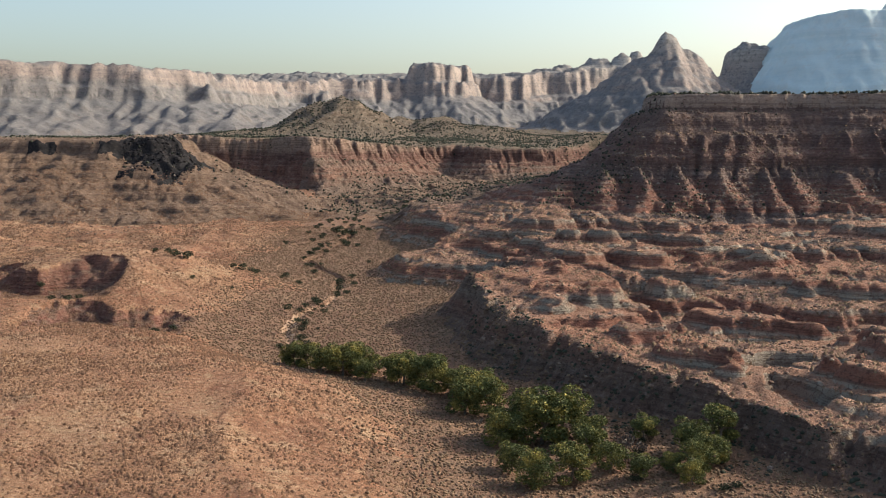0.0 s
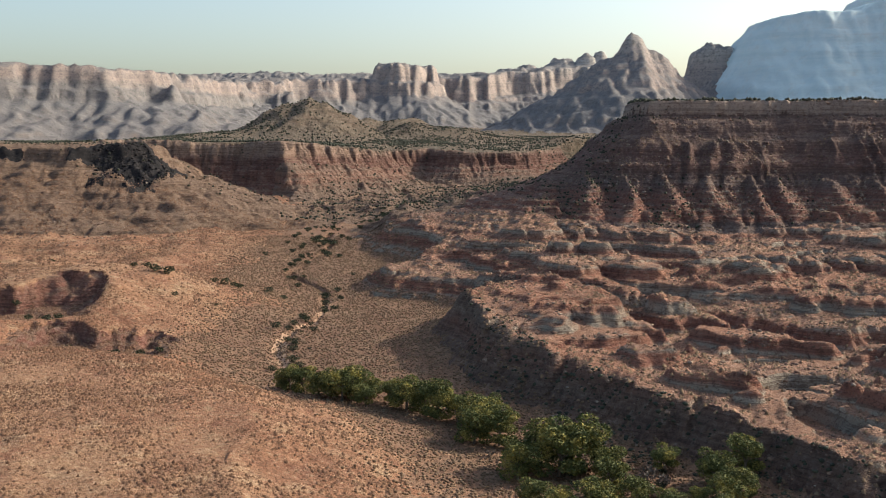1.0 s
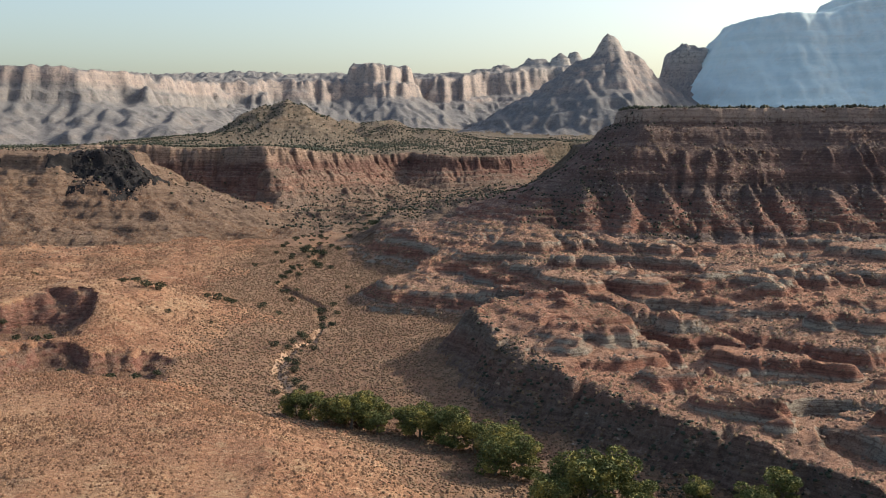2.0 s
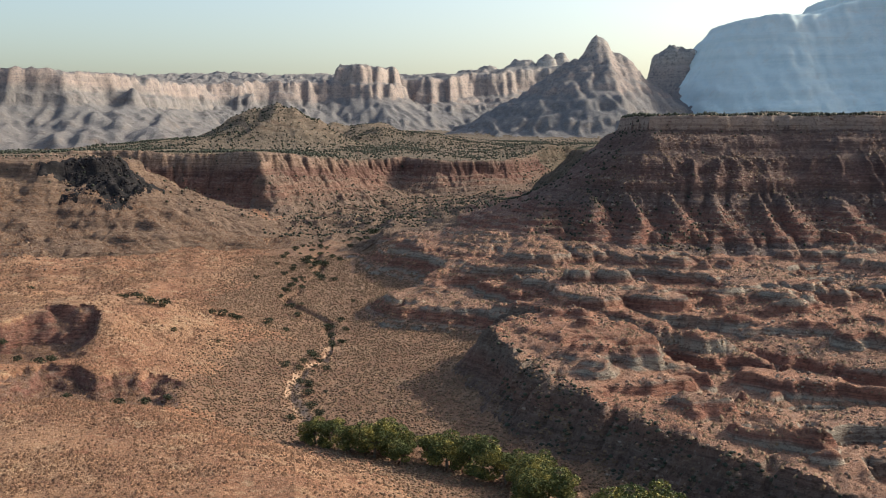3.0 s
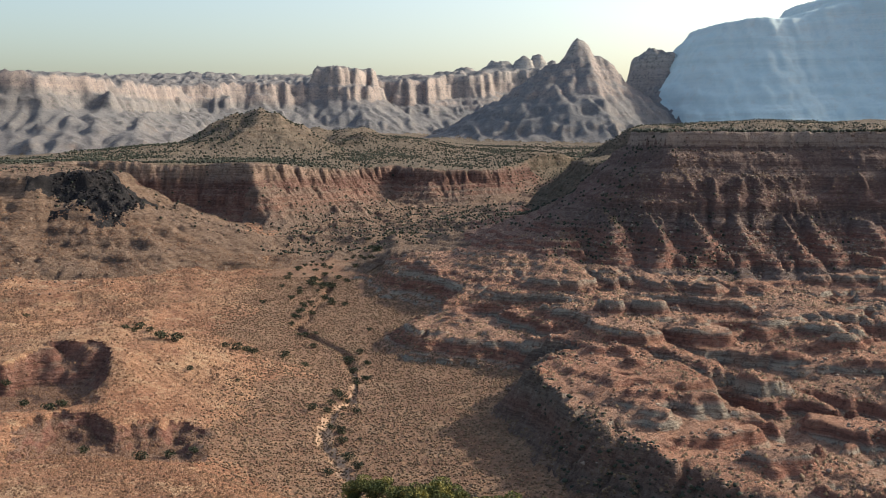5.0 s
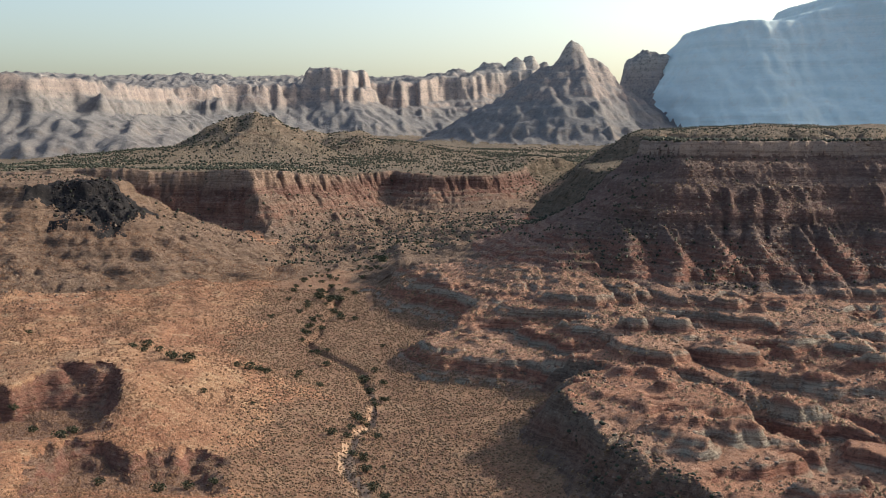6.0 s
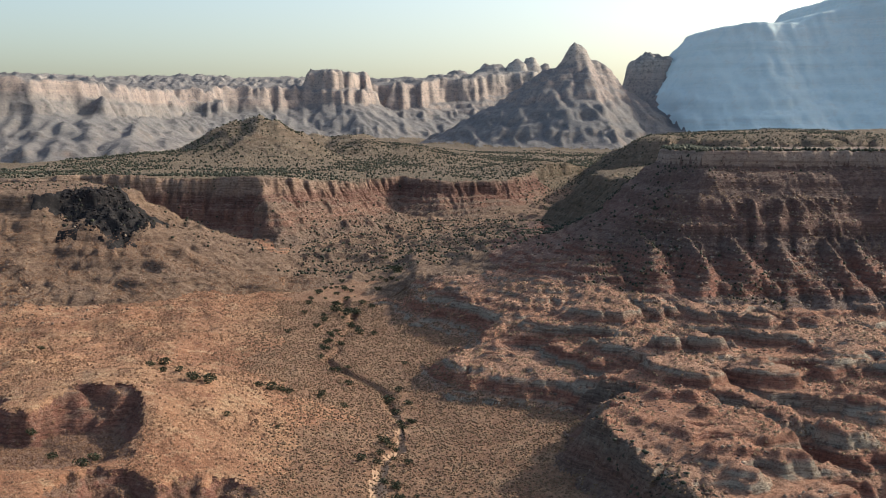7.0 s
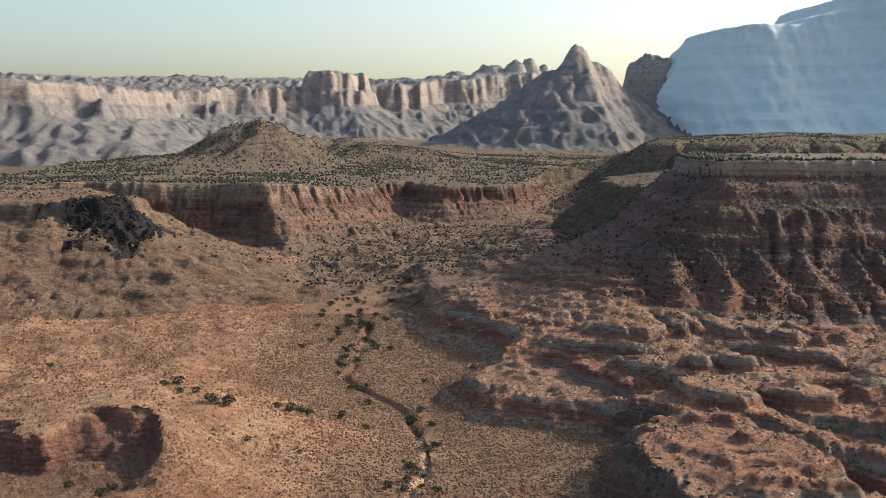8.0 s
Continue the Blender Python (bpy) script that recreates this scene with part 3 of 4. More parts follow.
class Grid:
    """Heights and kinds of land on a square lattice."""

    def __init__(self, x0, x1, y0, y1, step, shape):
        self.xs, self.ys, self.step = np.arange(x0, x1, step), np.arange(y0, y1, step), step
        self.gx, self.gy = np.meshgrid(self.xs, self.ys)
        self.z, self.kind = shape(self.gx, self.gy)

    def at(self, x, y, field=None):
        f = self.z if field is None else field
        qx, qy = np.clip((x - self.xs[0]) / self.step, 0, len(self.xs) - 1.001), np.clip((y - self.ys[0]) / self.step, 0, len(self.ys) - 1.001)
        i, j = qx.astype(int), qy.astype(int)
        a, b = qx - i, qy - j
        return f[j, i] * (1 - a) * (1 - b) + f[j, i + 1] * a * (1 - b) + f[j + 1, i] * (1 - a) * b + f[j + 1, i + 1] * a * b

    def rain(self, soft, rounds, drops, life, seed, deepest=5.0, bite=0.3):
        """Lets drops run down the slopes and carve gullies; soft (by kind) says how easily the ground gives."""
        rng = np.random.default_rng(seed)
        h = self.z / self.step
        ny, nx = h.shape
        give = np.asarray(soft)[self.kind]
        border = np.minimum(np.minimum(self.gx - self.xs[0], self.xs[-1] - self.gx), np.minimum(self.gy - self.ys[0], self.ys[-1] - self.gy)) / self.step
        give = give * smooth(border, 2, 12)
        lowest, highest = h - deepest / self.step * smooth(give, 0, 0.5), h + 0.3 * deepest / self.step * smooth(border, 2, 12)
        flat, floor_h, roof_h = h.ravel(), lowest.ravel(), highest.ravel()
        chance = np.flatnonzero(give.ravel() > 0.05)
        for _ in range(rounds):
            start = rng.choice(chance, drops)
            x, y = start % nx + rng.uniform(0, 1, drops), start // nx + rng.uniform(0, 1, drops)
            vx = vy = np.zeros(drops)
            speed, water, load = np.ones(drops), np.ones(drops), np.zeros(drops)
            for _ in range(life):
                x, y = np.clip(x, 1, nx - 2.01), np.clip(y, 1, ny - 2.01)
                i, j = x.astype(int), y.astype(int)
                a, b = x - i, y - j
                h00, h10, h01, h11 = h[j, i], h[j, i + 1], h[j + 1, i], h[j + 1, i + 1]
                gx, gy = (h10 - h00) * (1 - b) + (h11 - h01) * b, (h01 - h00) * (1 - a) + (h11 - h10) * a
                here = h00 * (1 - a) * (1 - b) + h10 * a * (1 - b) + h01 * (1 - a) * b + h11 * a * b
                vx, vy = 0.25 * vx - 0.75 * gx, 0.25 * vy - 0.75 * gy
                n = np.hypot(vx, vy) + 1e-9
                vx, vy = vx / n, vy / n
                x, y = np.clip(x + vx, 1, nx - 2.01), np.clip(y + vy, 1, ny - 2.01)
                i2, j2 = x.astype(int), y.astype(int)
                a2, b2 = x - i2, y - j2
                then = h[j2, i2] * (1 - a2) * (1 - b2) + h[j2, i2 + 1] * a2 * (1 - b2) + h[j2 + 1, i2] * (1 - a2) * b2 + h[j2 + 1, i2 + 1] * a2 * b2
                fall = then - here
                room = np.maximum(-fall, 0.01) * speed * water * 3.0
                lay = np.where(fall > 0, np.minimum(load, fall), np.where(load > room, 0.3 * (load - room), -np.minimum(bite * (room - load), np.maximum(-fall, 0))))
                lay = np.where(lay < 0, lay * give[j, i], lay)
                load = load - lay
                cells = np.concatenate([(j + dj) * nx + i + di for dj in (0, 1) for di in (0, 1)])
                change = np.bincount(cells, weights=np.concatenate([lay * (1 - a) * (1 - b), lay * a * (1 - b), lay * (1 - a) * b, lay * a * b]), minlength=nx * ny)
                touched = np.unique(cells)
                flat[touched] = np.clip(flat[touched] + np.clip(change[touched], -0.06, 0.04), floor_h[touched], roof_h[touched])
                speed = np.sqrt(np.clip(speed * speed - fall * 2.0, 0.05, 16))
                water = water * 0.985
            mean = 0.25 * (h[:-2, 1:-1] + h[2:, 1:-1] + h[1:-1, :-2] + h[1:-1, 2:])
            h[1:-1, 1:-1] += 0.12 * smooth(border, 2, 12)[1:-1, 1:-1] * (mean - h[1:-1, 1:-1])
        self.z = h * self.step

    def layer(self, rules):
        """Steps the slopes into beds: rules by kind of (thickness, hardness)."""
        for kind, (thick, hard) in rules.items():
            m = self.kind == kind
            x, y, z = self.gx[m], self.gy[m], self.z[m]
            shift = 0.3 * thick * fbm(x, y, 90, 2, 59) + 40
            self.z[m] = beds(beds(z, thick, hard, shift), thick * 0.37, hard * 0.6, shift)


def sheet_mesh(name, co, q, mat, crisp=False):
    used, index = np.unique(q, return_inverse=True)
    me = bpy.data.meshes.new(name)
    me.vertices.add(len(used))
    me.vertices.foreach_set("co", co[used].astype(np.float32).ravel())
    me.loops.add(q.size)
    me.loops.foreach_set("vertex_index", index.astype(np.int32).ravel())
    me.polygons.add(len(q))
    me.polygons.foreach_set("loop_start", np.arange(0, q.size, q.shape[1], dtype=np.int32))
    me.update(calc_edges=True)
    if not crisp:
        me.shade_smooth()
    me.materials.append(mat)
    return me


SOFT_GROUND = ("ground", "ground_beyond", "wash_bed", "valley_floor", "far_plain", "plateau_top", "scrub_hills")
# The massif is shaded smooth, as haze would blur it.
SOFT_ROCK = ("haze_blue_sandstone",)


def sheet(grid, entries):
    """The sheet over a grid, cut by its kinds into the meshes of entries: (name, material, parent)."""
    co = np.stack([grid.gx, grid.gy, grid.z], -1).reshape(-1, 3)
    ny, nx = grid.z.shape
    a = (np.arange(ny - 1)[:, None] * nx + np.arange(nx - 1)[None, :]).ravel()
    quads = np.stack([a, a + 1, a + nx + 1, a + nx], 1)
    kinds = grid.kind[:-1, :-1].ravel()
    made = []
    for k, (part_name, mat, parent) in enumerate(entries):
        q = quads[kinds == k]
        ob = None
        if len(q):
            ob = new(part_name, sheet_mesh(part_name, co, q, mat, part_name not in SOFT_GROUND and mat.name not in SOFT_ROCK))
            ob.parent = parent
        made.append(ob)
    return made


def thing(name, label, category, group="", kind=""):
    return tagged(new(name), label, category, group, kind)


mesa = thing("mesa", "dark red layered mesa with a pale caprock rim, in shade", "mesa")
plateau = thing("cliff_plateau", "flat-topped red plateau with a fluted cliff edge and gullied slopes", "plateau")
lava_hill = thing("lava_hill", "stony brown hillside with a black lava outcrop on top", "hill")


ENTRIES = [("ground", mat_soil, None), ("badlands", mat_badlands, None),
           ("caprock", mat_cap, mesa), ("upper_slope", mat_mesa, mesa), ("spur_belt", mat_mesa, mesa),
           ("hill_slope", mat_slope, lava_hill), ("lava_outcrop", mat_lava, lava_hill),
           ("plateau_top", mat_hill, plateau), ("cliff_band", mat_plateau, plateau), ("talus_slope", mat_talus, plateau),
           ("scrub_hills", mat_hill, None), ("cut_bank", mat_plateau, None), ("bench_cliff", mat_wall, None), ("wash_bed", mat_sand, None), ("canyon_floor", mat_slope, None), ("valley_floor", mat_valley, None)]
SOFT = [0.10, 0.8, 0.05, 0.10, 0.6, 0.10, 0.1, 0.1, 0.7, 1.0, 0.6, 0.15, 0.35, 0.0, 0.4, 0.1]
LAYERS = {1: (2.8, 0.5), 3: (12.0, 0.25), 4: (3.0, 0.6), 8: (5.0, 0.5), 9: (6.0, 0.35), 11: (2.4, 0.6), 12: (3.0, 0.25), 5: (7.0, 0.25)}
ROUGH = np.array([0.0, 0.55, 0.5, 0.4, 0.5, 0.6, 1.9, 0.1, 0.8, 0.6, 0.3, 0.5, 0.4, 0.0, 0.5, 0.0])


def shape_grid(grid, rounds, drops, life, seed, deepest):
    grid.rain(SOFT, rounds, drops, life, seed, deepest)
    grid.layer(LAYERS)
    x, y = grid.gx, grid.gy
    grid.z += ROUGH[grid.kind] * (0.9 * fbm(x, y, 3.8, 2, seed) + 1.4 * (ridged(x, y, 8, 3, seed + 4) - 0.5))


near_grid = Grid(-415, 380.1, 140, 850.1, 1.4, survey)
shape_grid(near_grid, 3, 14000, 36, 501, 6.0)
bench_grid = Grid(-60, 290, 190, 722, 0.95, survey)
shape_grid(bench_grid, 3, 18000, 34, 506, 3.5)
# the dry channel cut into the valley floor
gx, gy = near_grid.gx, near_grid.gy
ch = np.abs(gx - wash_x(gy) + 5 * fbm(gx, gy, 40, 3, 21) + 1.5 * fbm(gx, gy, 9, 2, 22))
near_grid.z -= 2.0 * smooth(ch, 2.8, 1.0) * (0.75 + 0.5 * fbm(gx, gy, 30, 2, 23)) * smooth(gy, 372, 400) * smooth(gy, 800, 700) * np.isin(near_grid.kind, (0, 15))
cliff_grid = Grid(-340, 190, 848, 1262, 1.3, survey)
shape_grid(cliff_grid, 4, 14000, 44, 504, 9.0)
mid_grid = Grid(-700, 760, 848, 1512, 2.6, survey)
shape_grid(mid_grid, 3, 14000, 40, 502, 9.0)
near_grid.kind[(ch < 2.6 + 0.8 * fbm(gx, gy, 16, 2, 24)) & (gy > 372) & (gy < 520) & np.isin(near_grid.kind, (0, 15))] = 13
near_grid.kind[(gx > -56) & (gx < 284) & (gy > 194) & (gy < 716)] = 99
near = sheet(near_grid, ENTRIES)
bench = sheet(bench_grid, ENTRIES)
cliffs = sheet(cliff_grid, ENTRIES)
mid_grid.kind[(mid_grid.gx > -337) & (mid_grid.gx < 186) & (mid_grid.gy < 1258)] = 99
mid = sheet(mid_grid, ENTRIES)

RANGES = [("far_plain", "", ""), ("mountain_range", "long pale pink sandstone range with cliffs above grey slopes", "mountain"),
          ("butte", "tall square sandstone butte with sheer pink walls", "butte"),
          ("pyramid_peak", "pointed sandstone peak with a craggy top and wide grey flanks", "mountain"),
          ("shoulder_peak", "blunt sandstone peak with fluted cliffs", "mountain"),
          ("massif", "huge massif in shade with a stepped crest, haze-blue in its colour", "mountain")]


def far_land(x, y):
    t = smooth(y, 2250, 2500)
    z, k = survey(x, np.minimum(y, 2500))
    base = z * (1 - t) + t * (104 + 5 * fbm(x, y, 110, 4, 91))
    z, k = mountains(x, y, base)
    wall = z > np.choose(k, [999, 150, 195, 225, 215, 260])
    return z, np.where(k == 0, 0, 2 * k - 1 + wall)


entries = [("far_plain", mat_hill, None)]
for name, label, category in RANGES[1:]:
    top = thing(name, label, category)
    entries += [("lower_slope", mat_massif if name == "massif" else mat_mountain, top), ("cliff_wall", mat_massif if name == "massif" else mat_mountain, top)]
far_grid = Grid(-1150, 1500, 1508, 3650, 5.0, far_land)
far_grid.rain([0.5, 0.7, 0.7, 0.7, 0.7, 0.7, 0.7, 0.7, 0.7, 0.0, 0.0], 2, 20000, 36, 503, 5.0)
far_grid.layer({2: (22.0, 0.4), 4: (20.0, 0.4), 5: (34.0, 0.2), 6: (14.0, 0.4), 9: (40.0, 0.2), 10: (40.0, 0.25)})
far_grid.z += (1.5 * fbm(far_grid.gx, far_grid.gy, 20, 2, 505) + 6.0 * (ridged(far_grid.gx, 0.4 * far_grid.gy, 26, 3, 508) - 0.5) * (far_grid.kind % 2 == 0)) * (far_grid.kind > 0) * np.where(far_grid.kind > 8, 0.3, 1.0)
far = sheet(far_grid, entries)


def height(x, y):
    return np.where((y > 192) & (y < 719) & (x > -58) & (x < 287), bench_grid.at(x, y), np.where(y < 849, near_grid.at(x, y), np.where((y < 1258) & (x > -337) & (x < 186), cliff_grid.at(x, y), np.where(y < 1510, mid_grid.at(x, y), far_grid.at(x, y)))))


def beyond(x, y):
    covered = ((x > -395) & (x < 365) & (y > 155) & (y < 900)) | ((x > -685) & (x < 745) & (y > 865) & (y < 1560)) | ((x > -1130) & (x < 1480) & (y > 1525) & (y < 3630))
    return np.where(covered, -80.0, np.interp(y, [100, 400, 800, 1600, 2500], [2, 10, 66, 80, 100]) + 8 * fbm(x, y, 400, 3, 120)), np.zeros(np.shape(x), int)


outer = sheet(Grid(-4900, 4901, -4000, 5000, 50, beyond), [("ground_beyond", mat_soil, None)])
for ob, label in ((bench[0], "sandy valley floor at the foot of the bench"), (bench[1], "rows of grey and red clay knolls below the mesa"), (bench[12], "steep shaded clay cliff along the rim of the bench"), (near[0], "sandy red desert plain with dry tufts and a wash"), (near[1], "gullied red and grey clay badlands below the mesa"),
                  (mid[0], "sandy flats beyond the bench"), (cliffs[0], "canyon floor of sandy soil"), (cliffs[1], "clay bench beside the canyon"), (cliffs[10], "scrub-covered slope by the canyon"), (mid[1], "clay bench at the canyon mouth"), (mid[10], "scrub-covered hills with junipers behind the plateau"),
                  (near[15], "brown valley floor covered with sagebrush"), (bench[15], "scrubby valley floor at the foot of the bench"), (near[14], "stony canyon mouth with dark scrub"), (cliffs[14], "stony canyon floor with dark scrub"), (mid[14], "stony ground beside the canyon"), (near[13], "pale sandy bed of the dry wash"), (near[12], "steep clay cliff at the edge of the bench, darkened for shade"), (near[11], "crumbling red cut bank beside a washed-out hollow"), (far[0], "scrub plain at the foot of the mountains"), (outer[0], "desert ground reaching to the horizon")):
    if ob:
        tagged(ob, label, "ground", kind="structure")


# ---------------------------------------------------------------- plants and stones
def blobs(name, places, sizes, mat, label, category, flat=0.8, seed=1, template=None):
    """Many small rough domes as one mesh of stuff."""
    rng = np.random.default_rng(seed)
    if template is None:
        bm = bmesh.new()
        bmesh.ops.create_icosphere(bm, subdivisions=1, radius=1.0)
        tv = np.array([v.co for v in bm.verts])
        tf = np.array([[v.index for v in f.verts] for f in bm.faces])
        bm.free()
    else:
        tv, tf = template
    n = len(places)
    v = np.repeat(tv[None], n, 0) * rng.uniform(0.7, 1.3, (n, len(tv), 1))
    a = rng.uniform(0, 6.283, n)
    c, s = np.cos(a)[:, None], np.sin(a)[:, None]
    v = np.stack([v[..., 0] * c - v[..., 1] * s, v[..., 0] * s + v[..., 1] * c, v[..., 2] * flat], -1)
    v = v * sizes[:, None, None] + places[:, None, :]
    faces = (tf[None] + (np.arange(n) * len(tv))[:, None, None]).reshape(-1, tf.shape[1])
    me = sheet_mesh(name, v.reshape(-1, 3), faces, mat)
    return tagged(new(name, me), label, category, kind="stuff")


DOME = (np.array([(0, 0, 1.0)] + [(math.cos(k * 1.2566), math.sin(k * 1.2566), 0.35) for k in range(5)] + [(0.8 * math.cos(k * 1.2566 + 0.6), 0.8 * math.sin(k * 1.2566 + 0.6), -0.4) for k in range(5)]),
        np.array([(0, 1 + k, 1 + (k + 1) % 5) for k in range(5)] + [(1 + k, 6 + k, 1 + (k + 1) % 5) for k in range(5)] + [(1 + (k + 1) % 5, 6 + k, 6 + (k + 1) % 5) for k in range(5)]))


TUFT = (np.array([(0, 0, 1.0), (1, 0, 0), (-0.5, 0.87, 0), (-0.5, -0.87, 0)]), np.array([(0, 1, 2), (0, 2, 3), (0, 3, 1)]))


def strew(n, x0, x1, y0, y1, chance, seed, lift=0.0, steepest=0.8):
    """Places on the land, thinned by chance(x, y) and kept off steep ground."""
    rng = np.random.default_rng(seed)
    x, y = rng.uniform(x0, x1, n), rng.uniform(y0, y1, n)
    keep = rng.uniform(0, 1, n) < chance(x, y)
    x, y = x[keep], y[keep]
    z = height(x, y)
    if steepest < 5:
        keep = np.hypot(height(x + 1.5, y) - z, 0) / 1.5 < steepest
        x, y, z = x[keep], y[keep], z[keep]
    return np.stack([x, y, z + lift], -1), rng


def in_valley(x, y):
    off = wash_x(y) - x
    return smooth(off, 55, 25) * smooth(outside(x, y, BENCH), 2, 10)


p, rng = strew(80000, -130, 90, 170, 720, in_valley, 201, 0.1)
blobs("sagebrush", p, rng.uniform(0.22, 0.55, len(p)), mat_sage, "low grey-brown sagebrush covering the valley floor", "shrub", 0.75, 202, DOME)


def on_plain(x, y):
    off = wash_x(y) - x
    return smooth(off, 20, 50) * np.clip(0.75 + 0.7 * fbm(x, y, 22, 3, 205), 0.12, 1) * smooth(outside(x, y, BENCH), 2, 10)


p, rng = strew(150000, -260, 40, 150, 480, on_plain, 203, -0.02)
blobs("dry_tufts", p, 0.18 + 0.55 * rng.uniform(0, 1, len(p)) ** 2.2, mat_tuft, "small dry grass tufts dotting the red plain", "grass", 0.9, 204, TUFT)
p, rng = strew(60000, -330, -20, 480, 800, on_plain, 206, -0.02)
blobs("dry_scrub", p, 0.25 + 0.8 * rng.uniform(0, 1, len(p)) ** 2.5, mat_tuft, "sparse dry scrub on the far plain", "shrub", 0.9, 207, TUFT)


def on_bench(x, y):
    return (outside(x, y, BENCH) < 12) * (outside(x, y, MESA) > 20) * np.clip(0.6 + 0.8 * fbm(x, y, 30, 3, 211), 0.1, 1)


p, rng = strew(80000, -60, 330, 230, 700, on_bench, 208, -0.02)
blobs("bench_scrub", p, 0.2 + 0.75 * rng.uniform(0, 1, len(p)) ** 2, mat_sage, "dark low scrub on the clay benches", "shrub", 1.0, 209, TUFT)


p, rng = strew(42000, -60, 300, 260, 720, lambda x, y: (outside(x, y, BENCH) < 14) * np.clip(0.35 + 1.2 * fbm(x, y, 16, 3, 231), 0.05, 1), 232, 0.0, 9)
blobs("bench_rubble", p, 0.15 + 0.85 * rng.uniform(0, 1, len(p)) ** 4, mat_stone, "broken red and pale rubble strewn over the clay bench", "stones", 0.7, 233, DOME)


p, rng = strew(9000, 90, 300, 600, 712, lambda x, y: np.clip(0.3 + 1.3 * fbm(x, y, 20, 3, 234), 0.02, 1), 235, 0.0, 9)
blobs("mesa_rubble", p, 0.2 + 1.2 * rng.uniform(0, 1, len(p)) ** 4, mat_stone, "fallen caprock blocks on the mesa slope", "stones", 0.8, 236, DOME)


p, rng = strew(17000, 0, 140, 180, 480, lambda x, y: 0.8 * (np.abs(outside(x, y, BENCH) - 11) < 13) * np.clip(0.6 + 1.0 * fbm(x, y, 18, 3, 223), 0, 1), 224, 0.0, 9)
blobs("cliff_scrub", p, 0.2 + 0.7 * rng.uniform(0, 1, len(p)) ** 2, mat_juniper, "dark scrub growing on the clay cliff and its foot", "shrub", 0.8, 225, DOME)


def on_rim(x, y):
    s = outside(x, y, MESA)
    return np.where(s < -1, 0.9 * smooth(s, -70, -10) + 0.1, np.where(s < 110, 0.5 * (x < 140) * np.clip(0.4 + fbm(x, y, 30, 3, 237), 0, 1) + 0.02, 0.0))


p, rng = strew(26000, 40, 380, 560, 900, on_rim, 212, 0.8, 9)
blobs("mesa_junipers", p, np.where(outside(p[:, 0], p[:, 1], MESA) > 0, 0.6, 1.0) * (0.35 + 1.1 * rng.uniform(0, 1, len(p)) ** 1.5), mat_juniper, "dark junipers along the mesa top", "juniper", 1.2, 213, DOME)


def on_upland(x, y):
    d = outside(x, y, PLATEAU)
    w = outside(x, y, WOODED)
    woods = np.clip(0.2 + 1.5 * fbm(x, y, 60, 4, 215), 0.0, 1)
    return np.clip(np.where(d < -5, 0.2 + 0.8 * woods, np.where(d < 220, 0.16, 0.08)) + 0.9 * (w < 170) + 0.5 * (np.abs(x - wash_x(y)) < 30) * (y < 980) + 0.9 * (x > -110) * (x < 95) * (y < 1150) * (outside(x, y, PLATEAU) > 20), 0, 1) * (outside(x, y, RANGE) > 260) * (y < 1980)


p, rng = strew(62000, -420, 520, 800, 2000, on_upland, 216, 0.9, 9)
blobs("upland_junipers", p, np.where(outside(p[:, 0], p[:, 1], PLATEAU) > 0, 0.75, 1.0) * (0.45 + 1.1 * rng.uniform(0, 1, len(p)) ** 2), mat_juniper, "dark junipers scattered over plateau and hills", "juniper", 1.1, 217, DOME)


def on_talus(x, y):
    d = outside(x, y, PLATEAU)
    return np.clip(0.5 * ((d > 5) & (d < 160)) + 0.5 * (np.hypot(x + 235, y - 690) < 40) + 0.4 * ((outside(x, y, LAVA) < 100) & (y < 860)) * (fbm(x, y, 25, 3, 219) > 0.2), 0, 1)


p, rng = strew(14000, -330, 60, 640, 1200, on_talus, 218, 0.1, 9)
blobs("talus_stones", p, 0.25 + 1.0 * rng.uniform(0, 1, len(p)) ** 3, mat_stone, "broken sandstone blocks on the slopes", "stones", 0.75, 220)


p, rng = strew(3000, -290, -180, 780, 860, lambda x, y: 0.9 * (np.hypot((x + 232) / 30, (y - 818) / 26) < 1), 221, 0.1, 9)
blobs("lava_blocks", p, 0.25 + 1.1 * rng.uniform(0, 1, len(p)) ** 3, mat_lava, "black lava blocks heaped over the outcrop", "stones", 0.8, 222)


def leaf_cloud(name, lobes, count, size, mat, seed):
    """A crown of small leaf sprays in uneven lobes, denser at their skins."""
    rng = np.random.default_rng(seed)
    w = np.array([r ** 2 for *_, r in lobes])
    which = rng.choice(len(lobes), count, p=w / w.sum())
    c = np.array([(x, y, z) for x, y, z, _ in lobes])[which]
    r = np.array([q for *_, q in lobes])[which]
    way = rng.normal(size=(count, 3))
    way /= np.linalg.norm(way, axis=1, keepdims=True)
    place = c + way * (r * rng.uniform(0.55, 1.08, count) ** 0.6)[:, None] * np.array([1, 1, 0.85])
    a = rng.normal(size=(count, 3)) + 0.6 * way
    a /= np.linalg.norm(a, axis=1, keepdims=True)
    b = np.cross(a, rng.normal(size=(count, 3)))
    b /= np.linalg.norm(b, axis=1, keepdims=True)
    sz = size * rng.uniform(0.6, 1.3, count)[:, None]
    quad = np.stack([place - a * sz * 0.5, place - b * sz * 0.35, place + a * sz * 0.5, place + b * sz * 0.35], 1)
    return sheet_mesh(name, quad.reshape(-1, 3), np.arange(count * 4).reshape(-1, 4), mat)


